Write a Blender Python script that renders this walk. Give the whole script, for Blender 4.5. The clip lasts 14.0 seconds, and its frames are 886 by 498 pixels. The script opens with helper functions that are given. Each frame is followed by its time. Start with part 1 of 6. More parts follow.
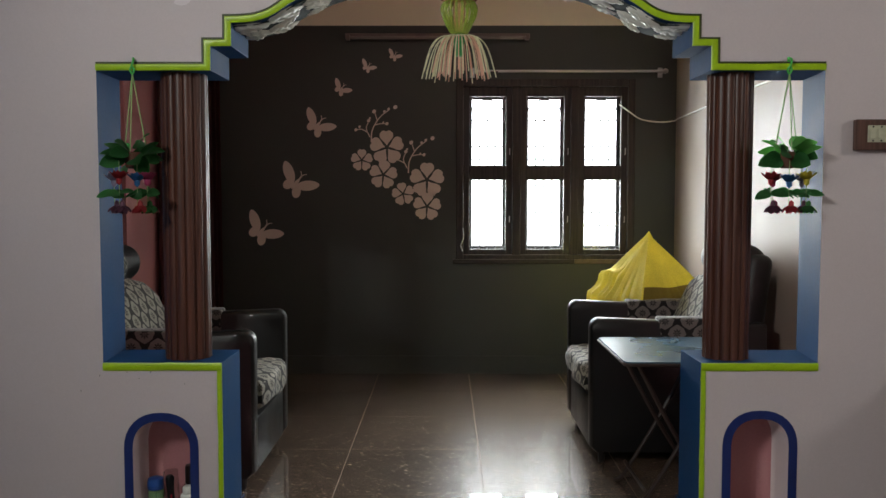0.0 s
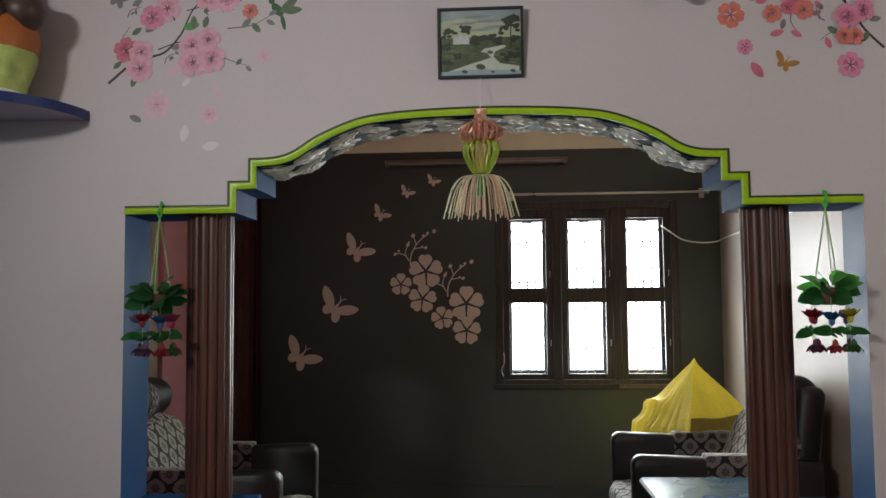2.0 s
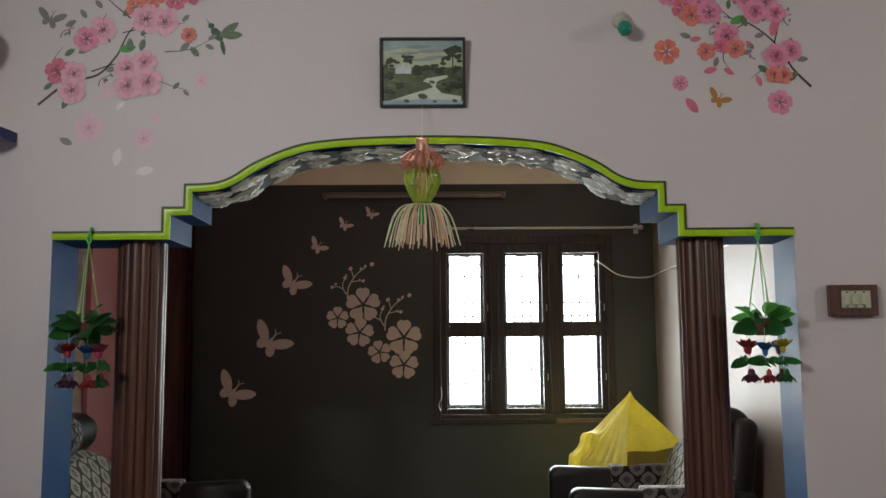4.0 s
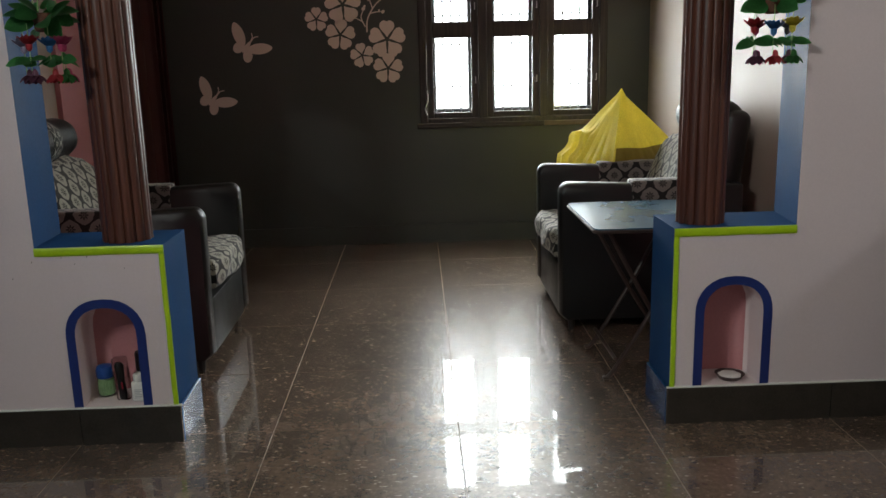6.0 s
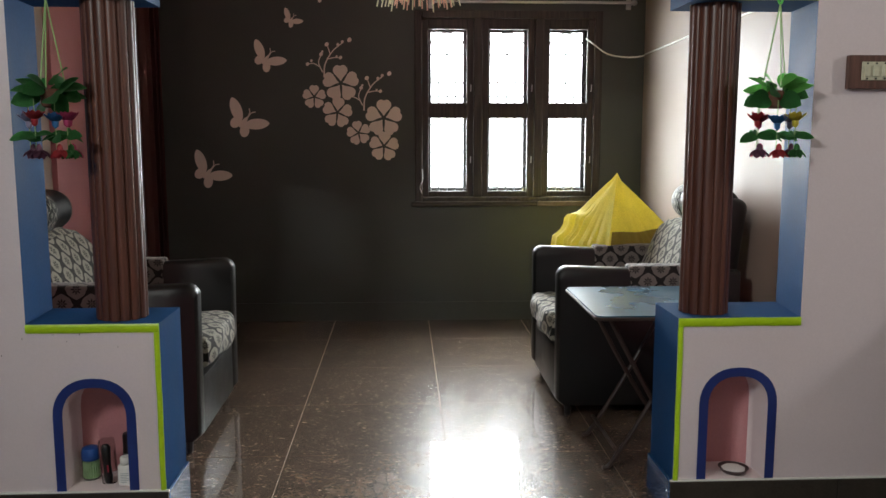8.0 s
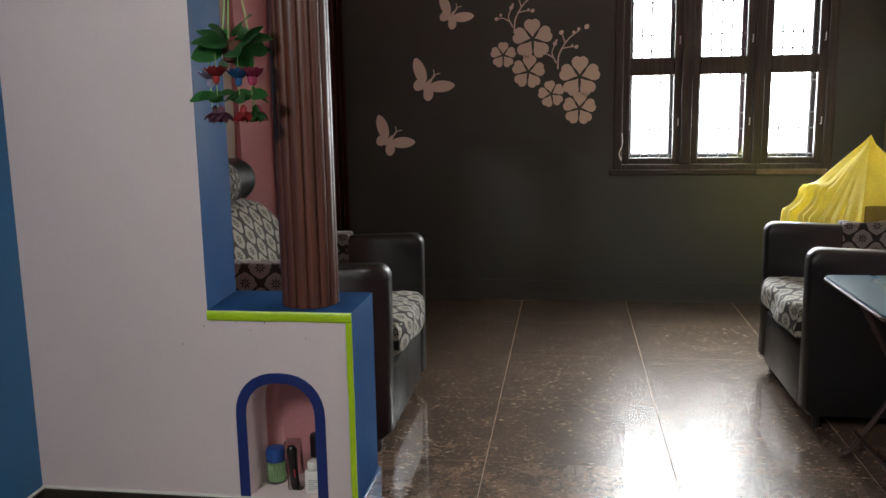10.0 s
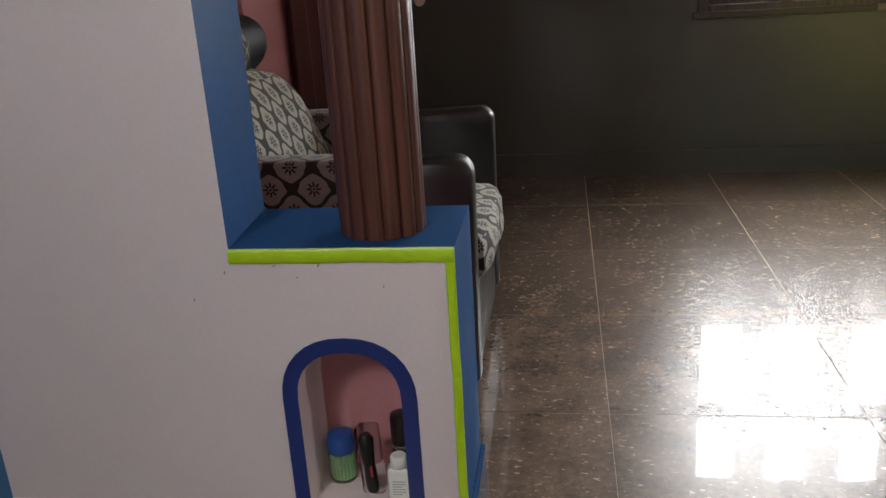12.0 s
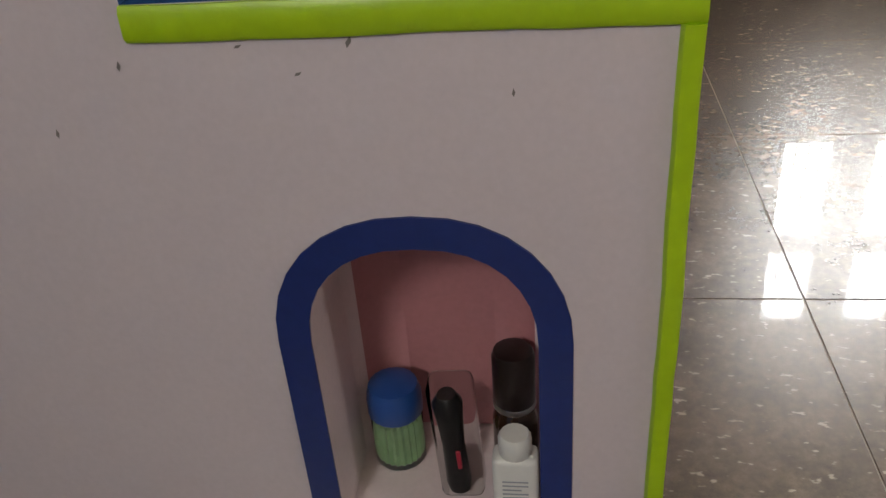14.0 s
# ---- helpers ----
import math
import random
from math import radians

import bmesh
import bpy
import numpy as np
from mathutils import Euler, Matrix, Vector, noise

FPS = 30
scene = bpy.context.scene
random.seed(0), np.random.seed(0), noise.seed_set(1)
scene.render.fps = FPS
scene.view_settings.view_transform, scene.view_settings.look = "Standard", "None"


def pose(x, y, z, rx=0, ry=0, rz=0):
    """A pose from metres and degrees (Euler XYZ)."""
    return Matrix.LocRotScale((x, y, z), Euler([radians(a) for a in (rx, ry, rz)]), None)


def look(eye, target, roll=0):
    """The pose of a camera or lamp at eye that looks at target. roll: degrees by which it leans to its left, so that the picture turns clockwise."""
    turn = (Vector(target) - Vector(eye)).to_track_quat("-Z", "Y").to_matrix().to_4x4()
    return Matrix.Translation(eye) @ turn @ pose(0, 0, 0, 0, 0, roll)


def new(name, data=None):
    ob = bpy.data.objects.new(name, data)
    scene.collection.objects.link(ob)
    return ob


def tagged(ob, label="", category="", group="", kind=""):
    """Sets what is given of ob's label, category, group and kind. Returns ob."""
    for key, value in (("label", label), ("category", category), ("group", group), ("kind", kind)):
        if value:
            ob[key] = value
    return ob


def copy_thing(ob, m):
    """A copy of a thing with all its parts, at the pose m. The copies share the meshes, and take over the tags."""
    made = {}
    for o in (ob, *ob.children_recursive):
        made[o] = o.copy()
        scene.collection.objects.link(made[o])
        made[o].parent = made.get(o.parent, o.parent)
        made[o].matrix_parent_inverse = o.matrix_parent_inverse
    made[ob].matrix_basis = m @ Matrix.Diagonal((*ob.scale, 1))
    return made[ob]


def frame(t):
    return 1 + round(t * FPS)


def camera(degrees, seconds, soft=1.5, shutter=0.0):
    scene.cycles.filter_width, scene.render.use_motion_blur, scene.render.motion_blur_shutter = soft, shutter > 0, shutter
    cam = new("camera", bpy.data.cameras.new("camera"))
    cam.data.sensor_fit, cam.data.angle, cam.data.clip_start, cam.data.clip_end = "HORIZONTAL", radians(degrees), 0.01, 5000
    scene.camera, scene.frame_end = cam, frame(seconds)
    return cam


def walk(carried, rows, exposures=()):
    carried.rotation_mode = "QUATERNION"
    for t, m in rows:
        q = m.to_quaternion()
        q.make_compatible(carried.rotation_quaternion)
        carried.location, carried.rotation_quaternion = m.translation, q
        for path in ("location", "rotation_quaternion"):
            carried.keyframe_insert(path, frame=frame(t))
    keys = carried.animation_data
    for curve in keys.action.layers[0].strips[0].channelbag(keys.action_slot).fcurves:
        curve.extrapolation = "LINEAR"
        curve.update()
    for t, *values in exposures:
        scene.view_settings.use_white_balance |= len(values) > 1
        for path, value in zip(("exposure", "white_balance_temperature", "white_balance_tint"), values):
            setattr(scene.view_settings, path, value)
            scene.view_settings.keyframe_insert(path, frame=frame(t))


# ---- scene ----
cam = camera(55.1, 14.0)
PATH = [
    (0, (0.001, 0.045, 1.474), (-0.005, 2.041, 1.353), -0.0),
    (0.5, (0.054, 0.143, 1.441), (-0.017, 2.124, 1.178), -0.7),
    (1, (0.119, 0.184, 1.466), (-0.019, 2.157, 1.165), -0.9),
    (1.5, (0.121, 0.151, 1.547), (-0.014, 2.143, 1.434), -0.8),
    (2, (0.117, 0.131, 1.597), (-0.014, 2.122, 1.732), -0.5),
    (2.2, (0.123, 0.129, 1.614), (-0.003, 2.111, 1.85), -0.5),
    (4.3, (0.095, 0.18, 1.565), (0.127, 2.168, 1.778), -0.5),
    (4.5, (0.129, 0.212, 1.573), (0.147, 2.208, 1.698), -1.0),
    (5, (0.119, 0.244, 1.541), (0.138, 2.242, 1.467), -1.3),
    (5.5, (0.095, 0.274, 1.506), (0.15, 2.257, 1.259), -1.4),
    (6, (0.071, 0.297, 1.461), (0.119, 2.248, 1.024), -1.5),
    (6.5, (0.065, 0.309, 1.437), (0.106, 2.234, 0.896), -1.5),
    (7, (0.061, 0.313, 1.483), (0.108, 2.243, 0.96), -0.9),
    (7.2, (0.05, 0.32, 1.499), (0.168, 2.262, 1.038), 0.0),
    (9.3, (-0.095, 0.576, 1.495), (-0.184, 2.563, 1.286), -0.2),
    (9.5, (-0.114, 0.68, 1.473), (-0.253, 2.66, 1.226), -0.4),
    (10, (-0.232, 0.907, 1.46), (-0.521, 2.857, 1.119), -1.0),
    (10.5, (-0.377, 1.141, 1.461), (-0.703, 3.083, 1.112), -2.3),
    (11, (-0.5, 1.374, 1.428), (-0.831, 3.304, 1.024), -3.5),
    (11.5, (-0.606, 1.598, 1.408), (-0.909, 3.501, 0.872), -3.5),
    (12, (-0.69, 1.848, 1.366), (-0.972, 3.716, 0.711), -3.5),
    (12.5, (-0.776, 2.119, 1.306), (-1.014, 3.929, 0.49), -3.4),
    (13, (-0.819, 2.387, 1.274), (-1.066, 4.138, 0.341), -3.6),
    (13.5, (-0.942, 2.624, 1.162), (-1.208, 4.339, 0.168), -4.2),
    (14, (-1.032, 2.79, 0.981), (-1.292, 4.476, -0.062), -4.7),
]
EXPOSURES = [(0, -0.12, 6450, 5), (2, -0.10, 6400, 5), (4.5, -0.16, 6400, 3), (5, -0.32, 6450, 3), (6, -0.12, 6450, 4), (7, 0.12, 6450, 5), (9.5, 0.35, 6450, 8), (11.5, 0.42, 6450, 10), (12.5, 0.40, 6550, 10), (13.0, 0.30, 6580, 10), (13.5, 0.42, 6600, 10), (14, 0.28, 6750, 10)]
walk(cam, [(t, look(eye, target, roll)) for t, eye, target, roll in PATH], EXPOSURES)


# ---- world, lamps ----
world = bpy.data.worlds.new("world")
scene.world = world
world.use_nodes = True
wn = world.node_tree
sky = wn.nodes.new("ShaderNodeTexSky")
sky.sky_type, sky.sun_disc = "NISHITA", False
sky.sun_elevation, sky.sun_rotation = radians(50), radians(180)
wn.links.new(sky.outputs[0], wn.nodes["Background"].inputs[0])
wn.nodes["Background"].inputs[1].default_value = 0.08

# unseen tube on hall's near side wall, lamp far across hall, assumed from shadows
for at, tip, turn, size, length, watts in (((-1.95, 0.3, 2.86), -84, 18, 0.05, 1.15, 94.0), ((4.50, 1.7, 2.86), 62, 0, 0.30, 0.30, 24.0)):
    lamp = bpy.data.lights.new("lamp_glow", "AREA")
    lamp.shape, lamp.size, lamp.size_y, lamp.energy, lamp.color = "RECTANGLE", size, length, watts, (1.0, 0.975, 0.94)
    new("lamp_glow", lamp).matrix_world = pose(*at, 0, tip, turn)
SKY_GLOW = 9.0
# daylight in the window's opening
lamp = bpy.data.lights.new("window_daylight", "AREA")
lamp.shape, lamp.size, lamp.size_y, lamp.energy, lamp.color = "RECTANGLE", 1.75, 1.75, 385.0, (0.97, 0.985, 1.0)
lamp.spread = radians(130)
new("window_daylight", lamp).matrix_world = pose(0.828, 7.52, 1.705, -78, 0, 0)


# ---- small builders ----
def thing(name, at, label, category, group="", kind=""):
    ob = new(name)
    ob.location = at
    return tagged(ob, label, category, group, kind)


def root_place(ob):
    while ob.parent:
        ob = ob.parent
    return Vector(ob.location)


def part(name, bm, material, parent=None, label="", smooth=False, kind="", category=""):
    """One mesh object out of a bmesh drawn in world metres, under a thing or a part."""
    me = bpy.data.meshes.new(name)
    if parent is not None:
        bmesh.ops.translate(bm, verts=bm.verts, vec=-root_place(parent))
    bmesh.ops.recalc_face_normals(bm, faces=bm.faces)
    if smooth:
        for f in bm.faces:
            f.smooth = True
    bm.to_mesh(me)
    bm.free()
    for m in material if isinstance(material, (list, tuple)) else (material,):
        me.materials.append(m)
    if smooth:
        me.set_sharp_from_angle(angle=radians(42))
    ob = new(name, me)
    if parent is not None:
        ob.parent = parent
    return tagged(ob, label, category, "", kind)


def bm_new():
    return bmesh.new()


def box(bm, x0, x1, y0, y1, z0, z1, bevel=0.0, seg=2, mi=0, rot=None):
    g = bmesh.ops.create_cube(bm, size=1.0)
    vs = g["verts"]
    for v in vs:
        v.co = Vector((x0 + (v.co.x + .5) * (x1 - x0), y0 + (v.co.y + .5) * (y1 - y0), z0 + (v.co.z + .5) * (z1 - z0)))
    if bevel:
        es = list({e for v in vs for e in v.link_edges})
        r = bmesh.ops.bevel(bm, geom=es, offset=bevel, segments=seg, affect="EDGES", profile=0.5)
        vs = list({v for f in r["faces"] for v in f.verts} | {v for v in vs if v.is_valid})
    for f in {f for v in vs for f in v.link_faces}:
        f.material_index = mi
    if rot is not None:
        bmesh.ops.transform(bm, matrix=rot, verts=vs)
    return vs


def lathe(bm, prof, at, seg=24, mi=0, wave=0.0, count=0, rot=None):
    """prof: (radius, height) rows; wave and count flute it."""
    rings = []
    for r, h in prof:
        ring = []
        for i in range(seg):
            a = 2 * math.pi * i / seg
            k = r * (1 + wave * math.cos(count * a)) if count else r
            p = Vector((k * math.cos(a), k * math.sin(a), h))
            if rot is not None:
                p = rot @ p
            ring.append(bm.verts.new(Vector(at) + p))
        rings.append(ring)
    for a, b in zip(rings, rings[1:]):
        for i in range(seg):
            f = bm.faces.new((a[i], a[(i + 1) % seg], b[(i + 1) % seg], b[i]))
            f.material_index = mi
    for ring in (rings[0], rings[-1]):
        f = bm.faces.new(ring)
        f.material_index = mi
    return [v for ring in rings for v in ring]


def tube(bm, path, r, seg=8, mi=0, taper=1.0):
    pts = [Vector(p) for p in path]
    rings = []
    up = Vector((0.31, 0.2, 0.93))
    for i, p in enumerate(pts):
        d = (pts[min(i + 1, len(pts) - 1)] - pts[max(i - 1, 0)]).normalized()
        s = d.cross(up)
        if s.length < 0.1:
            s = d.cross(Vector((1, 0, 0)))
        s.normalize()
        t = d.cross(s).normalized()
        k = r * (1 + (taper - 1) * i / (len(pts) - 1))
        rings.append([bm.verts.new(p + k * (math.cos(2 * math.pi * j / seg) * s + math.sin(2 * math.pi * j / seg) * t)) for j in range(seg)])
    for a, b in zip(rings, rings[1:]):
        for j in range(seg):
            bm.faces.new((a[j], a[(j + 1) % seg], b[(j + 1) % seg], b[j])).material_index = mi
    for ring in (rings[0], rings[-1]):
        bm.faces.new(ring).material_index = mi


def smooth_path(ctrl, n=8):
    """Catmull-Rom through a few control points."""
    c = [Vector(p) for p in ctrl]
    c = [2 * c[0] - c[1]] + c + [2 * c[-1] - c[-2]]
    out = []
    for i in range(1, len(c) - 2):
        for k in range(n):
            t = k / n
            out.append(0.5 * (2 * c[i] + (c[i + 1] - c[i - 1]) * t + (2 * c[i - 1] - 5 * c[i] + 4 * c[i + 1] - c[i + 2]) * t * t + (3 * c[i] - c[i - 1] - 3 * c[i + 1] + c[i + 2]) * t ** 3))
    return out + [c[-2]]


def sweep_xz(bm, path, prof, y, closed=False, mi=0):
    """Runs a profile (side, forward) along a line in the wall's plane; side goes to the line's left, forward to -y."""
    pts = [Vector((p[0], p[1])) for p in path]
    n = len(pts)
    rings = []
    for i, p in enumerate(pts):
        a = pts[i - 1] if (i or closed) else None
        b = pts[(i + 1) % n] if (i < n - 1 or closed) else None
        d1 = (p - a).normalized() if a is not None else None
        d2 = (b - p).normalized() if b is not None else None
        d1, d2 = d1 or d2, d2 or d1
        n1, n2 = Vector((-d1.y, d1.x)), Vector((-d2.y, d2.x))
        m = n1 + n2
        m = m / max(m.dot(n1), 0.2)
        rings.append([bm.verts.new((p.x + m.x * s, y - f, p.y + m.y * s)) for s, f in prof])
    pairs = list(zip(rings, rings[1:])) + ([(rings[-1], rings[0])] if closed else [])
    k = len(prof)
    for a, b in pairs:
        for j in range(k):
            bm.faces.new((a[j], a[(j + 1) % k], b[(j + 1) % k], b[j])).material_index = mi
    if not closed:
        bm.faces.new(rings[0]).material_index = mi
        bm.faces.new(rings[-1]).material_index = mi


def flat_xz(bm, pts, y, mi=0):
    f = bm.faces.new([bm.verts.new((px, y, pz)) for px, pz in pts])
    f.material_index = mi
    return f


def box_uv(ob, scale):
    """Texture coordinates laid on from the side that each face looks to."""
    me = ob.data
    uv = me.uv_layers.new(name="UVMap")
    for p in me.polygons:
        n = p.normal
        ax = max(range(3), key=lambda i: abs(n[i]))
        i, j = ((1, 2), (0, 2), (1, 0))[ax]
        for li in p.loop_indices:
            co = me.vertices[me.loops[li].vertex_index].co
            uv.data[li].uv = (co[i] * scale, co[j] * scale)
    return ob


# ---- materials ----
def nodes_of(name):
    m = bpy.data.materials.new(name)
    m.use_nodes = True
    return m, m.node_tree.nodes, m.node_tree.links, m.node_tree.nodes["Principled BSDF"]


def mat(name, color, rough=0.5, metal=0.0, vary=0.12, grain=60.0, blotch=2.5, bump=0.05, bump_at=None, stretch=(1, 1, 1), spec=0.5, sheen=0.0, coat=0.0, trans=0.0):
    m, n, l, b = nodes_of(name)
    tc = n.new("ShaderNodeTexCoord")
    mp = n.new("ShaderNodeMapping")
    mp.inputs["Scale"].default_value = stretch
    l.new(tc.outputs["Object"], mp.inputs[0])
    fine, big = n.new("ShaderNodeTexNoise"), n.new("ShaderNodeTexNoise")
    for t, s, d in ((fine, grain, 4), (big, blotch, 5)):
        t.inputs["Scale"].default_value, t.inputs["Detail"].default_value = s, d
        l.new(mp.outputs[0], t.inputs["Vector"])
    add = n.new("ShaderNodeMath")
    add.operation = "ADD"
    l.new(fine.outputs["Fac"], add.inputs[0])
    l.new(big.outputs["Fac"], add.inputs[1])
    ramp = n.new("ShaderNodeMapRange")
    for k, v in (("From Min", 0.6), ("From Max", 1.4), ("To Min", 1 - vary), ("To Max", 1 + vary)):
        ramp.inputs[k].default_value = v
    l.new(add.outputs[0], ramp.inputs["Value"])
    mul = n.new("ShaderNodeVectorMath")
    mul.operation = "SCALE"
    mul.inputs[0].default_value = color[:3]
    l.new(ramp.outputs[0], mul.inputs["Scale"])
    l.new(mul.outputs[0], b.inputs["Base Color"])
    rr = n.new("ShaderNodeMapRange")
    for k, v in (("From Min", 0.3), ("From Max", 0.7), ("To Min", max(rough * 0.85, 0.0)), ("To Max", min(rough * 1.15, 1.0))):
        rr.inputs[k].default_value = v
    l.new(big.outputs["Fac"], rr.inputs["Value"])
    l.new(rr.outputs[0], b.inputs["Roughness"])
    b.inputs["Metallic"].default_value = metal
    b.inputs["Specular IOR Level"].default_value = spec
    b.inputs["Sheen Weight"].default_value = sheen
    b.inputs["Coat Weight"].default_value = coat
    b.inputs["Transmission Weight"].default_value = trans
    if bump:
        bt = fine
        if bump_at:
            bt = n.new("ShaderNodeTexNoise")
            bt.inputs["Scale"].default_value, bt.inputs["Detail"].default_value = bump_at, 3
            l.new(mp.outputs[0], bt.inputs["Vector"])
        bp = n.new("ShaderNodeBump")
        bp.inputs["Strength"].default_value, bp.inputs["Distance"].default_value = min(bump * 4, 1.0), 0.002
        l.new(bt.outputs["Fac"], bp.inputs["Height"])
        l.new(bp.outputs[0], b.inputs["Normal"])
    return m


def granite():
    m, n, l, b = nodes_of("polished_brown_granite")
    geo = n.new("ShaderNodeNewGeometry")
    info = n.new("ShaderNodeObjectInfo")
    noise1, big = n.new("ShaderNodeTexNoise"), n.new("ShaderNodeTexNoise")
    noise1.inputs["Scale"].default_value, noise1.inputs["Detail"].default_value = 42.0, 7
    noise1.inputs["Roughness"].default_value = 0.72
    big.inputs["Scale"].default_value = 7.0
    for t in (noise1, big):
        l.new(geo.outputs["Position"], t.inputs["Vector"])
    r1 = n.new("ShaderNodeValToRGB")
    e = r1.color_ramp.elements
    e[0].position, e[0].color = 0.34, (0.080, 0.056, 0.042, 1)
    e[1].position, e[1].color = 0.70, (0.170, 0.126, 0.096, 1)
    mid = r1.color_ramp.elements.new(0.52)
    mid.color = (0.118, 0.084, 0.063, 1)
    l.new(noise1.outputs["Fac"], r1.inputs[0])
    fl = n.new("ShaderNodeTexNoise")
    fl.inputs["Scale"].default_value, fl.inputs["Detail"].default_value = 34.0, 2
    sc = n.new("ShaderNodeMapping")
    sc.inputs["Scale"].default_value, sc.inputs["Rotation"].default_value = (1.0, 2.2, 1.0), (0, 0, 0.6)
    l.new(geo.outputs["Position"], sc.inputs[0])
    l.new(sc.outputs[0], fl.inputs["Vector"])
    r2 = n.new("ShaderNodeValToRGB")
    r2.color_ramp.elements[0].position, r2.color_ramp.elements[1].position = 0.64, 0.70
    l.new(fl.outputs["Fac"], r2.inputs[0])
    mix = n.new("ShaderNodeMix")
    mix.data_type = "RGBA"
    l.new(r2.outputs[0], mix.inputs["Factor"])
    l.new(r1.outputs[0], mix.inputs["A"])
    mix.inputs["B"].default_value = (0.37, 0.305, 0.24, 1)
    tone = n.new("ShaderNodeMapRange")
    tone.inputs["To Min"].default_value, tone.inputs["To Max"].default_value = 0.88, 1.12
    l.new(info.outputs["Random"], tone.inputs["Value"])
    mul = n.new("ShaderNodeVectorMath")
    mul.operation = "SCALE"
    l.new(mix.outputs["Result"], mul.inputs[0])
    patch, both = n.new("ShaderNodeMapRange"), n.new("ShaderNodeMath")
    for k, v in (("From Min", 0.35), ("From Max", 0.65), ("To Min", 0.78), ("To Max", 1.22)):
        patch.inputs[k].default_value = v
    l.new(big.outputs["Fac"], patch.inputs["Value"])
    both.operation = "MULTIPLY"
    l.new(tone.outputs[0], both.inputs[0])
    l.new(patch.outputs[0], both.inputs[1])
    l.new(both.outputs[0], mul.inputs["Scale"])
    l.new(mul.outputs[0], b.inputs["Base Color"])
    b.inputs["Roughness"].default_value, b.inputs["Coat Roughness"].default_value = 0.27, 0.03
    b.inputs["Specular Tint"].default_value = (1.0, 0.92, 0.84, 1)
    b.inputs["Specular IOR Level"].default_value, b.inputs["IOR"].default_value = 0.42, 1.5
    b.inputs["Coat Weight"].default_value, b.inputs["Coat IOR"].default_value = 1.0, 1.5
    return m


def damask(name, ground, lines, width=0.27, rough=0.8):
    """Woven cloth with an ogee lattice and a small flower in each cell; reads the mesh's UVs."""
    m, n, l, b = nodes_of(name)
    uv = n.new("ShaderNodeUVMap")
    sep = n.new("ShaderNodeSeparateXYZ")
    l.new(uv.outputs[0], sep.inputs[0])

    def op(kind, a, c=None):
        o = n.new("ShaderNodeMath")
        o.operation = kind
        for i, v in enumerate((a, c)):
            if v is None:
                continue
            if isinstance(v, (int, float)):
                o.inputs[i].default_value = v
            else:
                l.new(v, o.inputs[i])
        return o.outputs[0]
    u, v = sep.outputs[0], sep.outputs[1]
    tau = 2 * math.pi
    f = op("ADD", op("COSINE", op("MULTIPLY", u, tau)), op("COSINE", op("MULTIPLY", v, tau)))
    net = op("LESS_THAN", op("ABSOLUTE", op("ADD", f, op("MULTIPLY", op("SINE", op("MULTIPLY", v, tau * 4)), 0.10))), width)
    cells = []
    for shift in (0.0, 0.5):
        cu = op("SUBTRACT", op("FRACT", op("ADD", u, shift)), 0.5)
        cv = op("SUBTRACT", op("FRACT", op("ADD", v, shift)), 0.5)
        r = op("SQRT", op("ADD", op("MULTIPLY", cu, cu), op("MULTIPLY", cv, cv)))
        a = op("ARCTAN2", cv, cu)
        petal = op("ADD", op("MULTIPLY", op("COSINE", op("MULTIPLY", a, 8.0)), 0.055), 0.125)
        ring = op("GREATER_THAN", op("ABSOLUTE", op("SUBTRACT", r, 0.045)), 0.014)
        cells.append(op("MULTIPLY", op("LESS_THAN", r, petal), ring))
    mask = op("MINIMUM", op("ADD", net, op("ADD", cells[0], cells[1])), 1.0)
    mix = n.new("ShaderNodeMix")
    mix.data_type = "RGBA"
    mix.inputs["A"].default_value, mix.inputs["B"].default_value = (*ground, 1), (*lines, 1)
    l.new(mask, mix.inputs["Factor"])
    tc, fine = n.new("ShaderNodeTexCoord"), n.new("ShaderNodeTexNoise")
    fine.inputs["Scale"].default_value, fine.inputs["Detail"].default_value = 240.0, 3
    l.new(tc.outputs["Object"], fine.inputs["Vector"])
    mr = n.new("ShaderNodeMapRange")
    mr.inputs["To Min"].default_value, mr.inputs["To Max"].default_value = 0.75, 1.25
    l.new(fine.outputs["Fac"], mr.inputs["Value"])
    mul = n.new("ShaderNodeVectorMath")
    mul.operation = "SCALE"
    l.new(mix.outputs["Result"], mul.inputs[0])
    l.new(mr.outputs[0], mul.inputs["Scale"])
    l.new(mul.outputs[0], b.inputs["Base Color"])
    bp = n.new("ShaderNodeBump")
    bp.inputs["Strength"].default_value, bp.inputs["Distance"].default_value = 0.3, 0.002
    l.new(op("ADD", fine.outputs["Fac"], mask), bp.inputs["Height"])
    l.new(bp.outputs[0], b.inputs["Normal"])
    b.inputs["Roughness"].default_value = rough
    b.inputs["Specular IOR Level"].default_value = 0.3
    b.inputs["Sheen Weight"].default_value, b.inputs["Sheen Roughness"].default_value = 0.2, 0.4
    return m


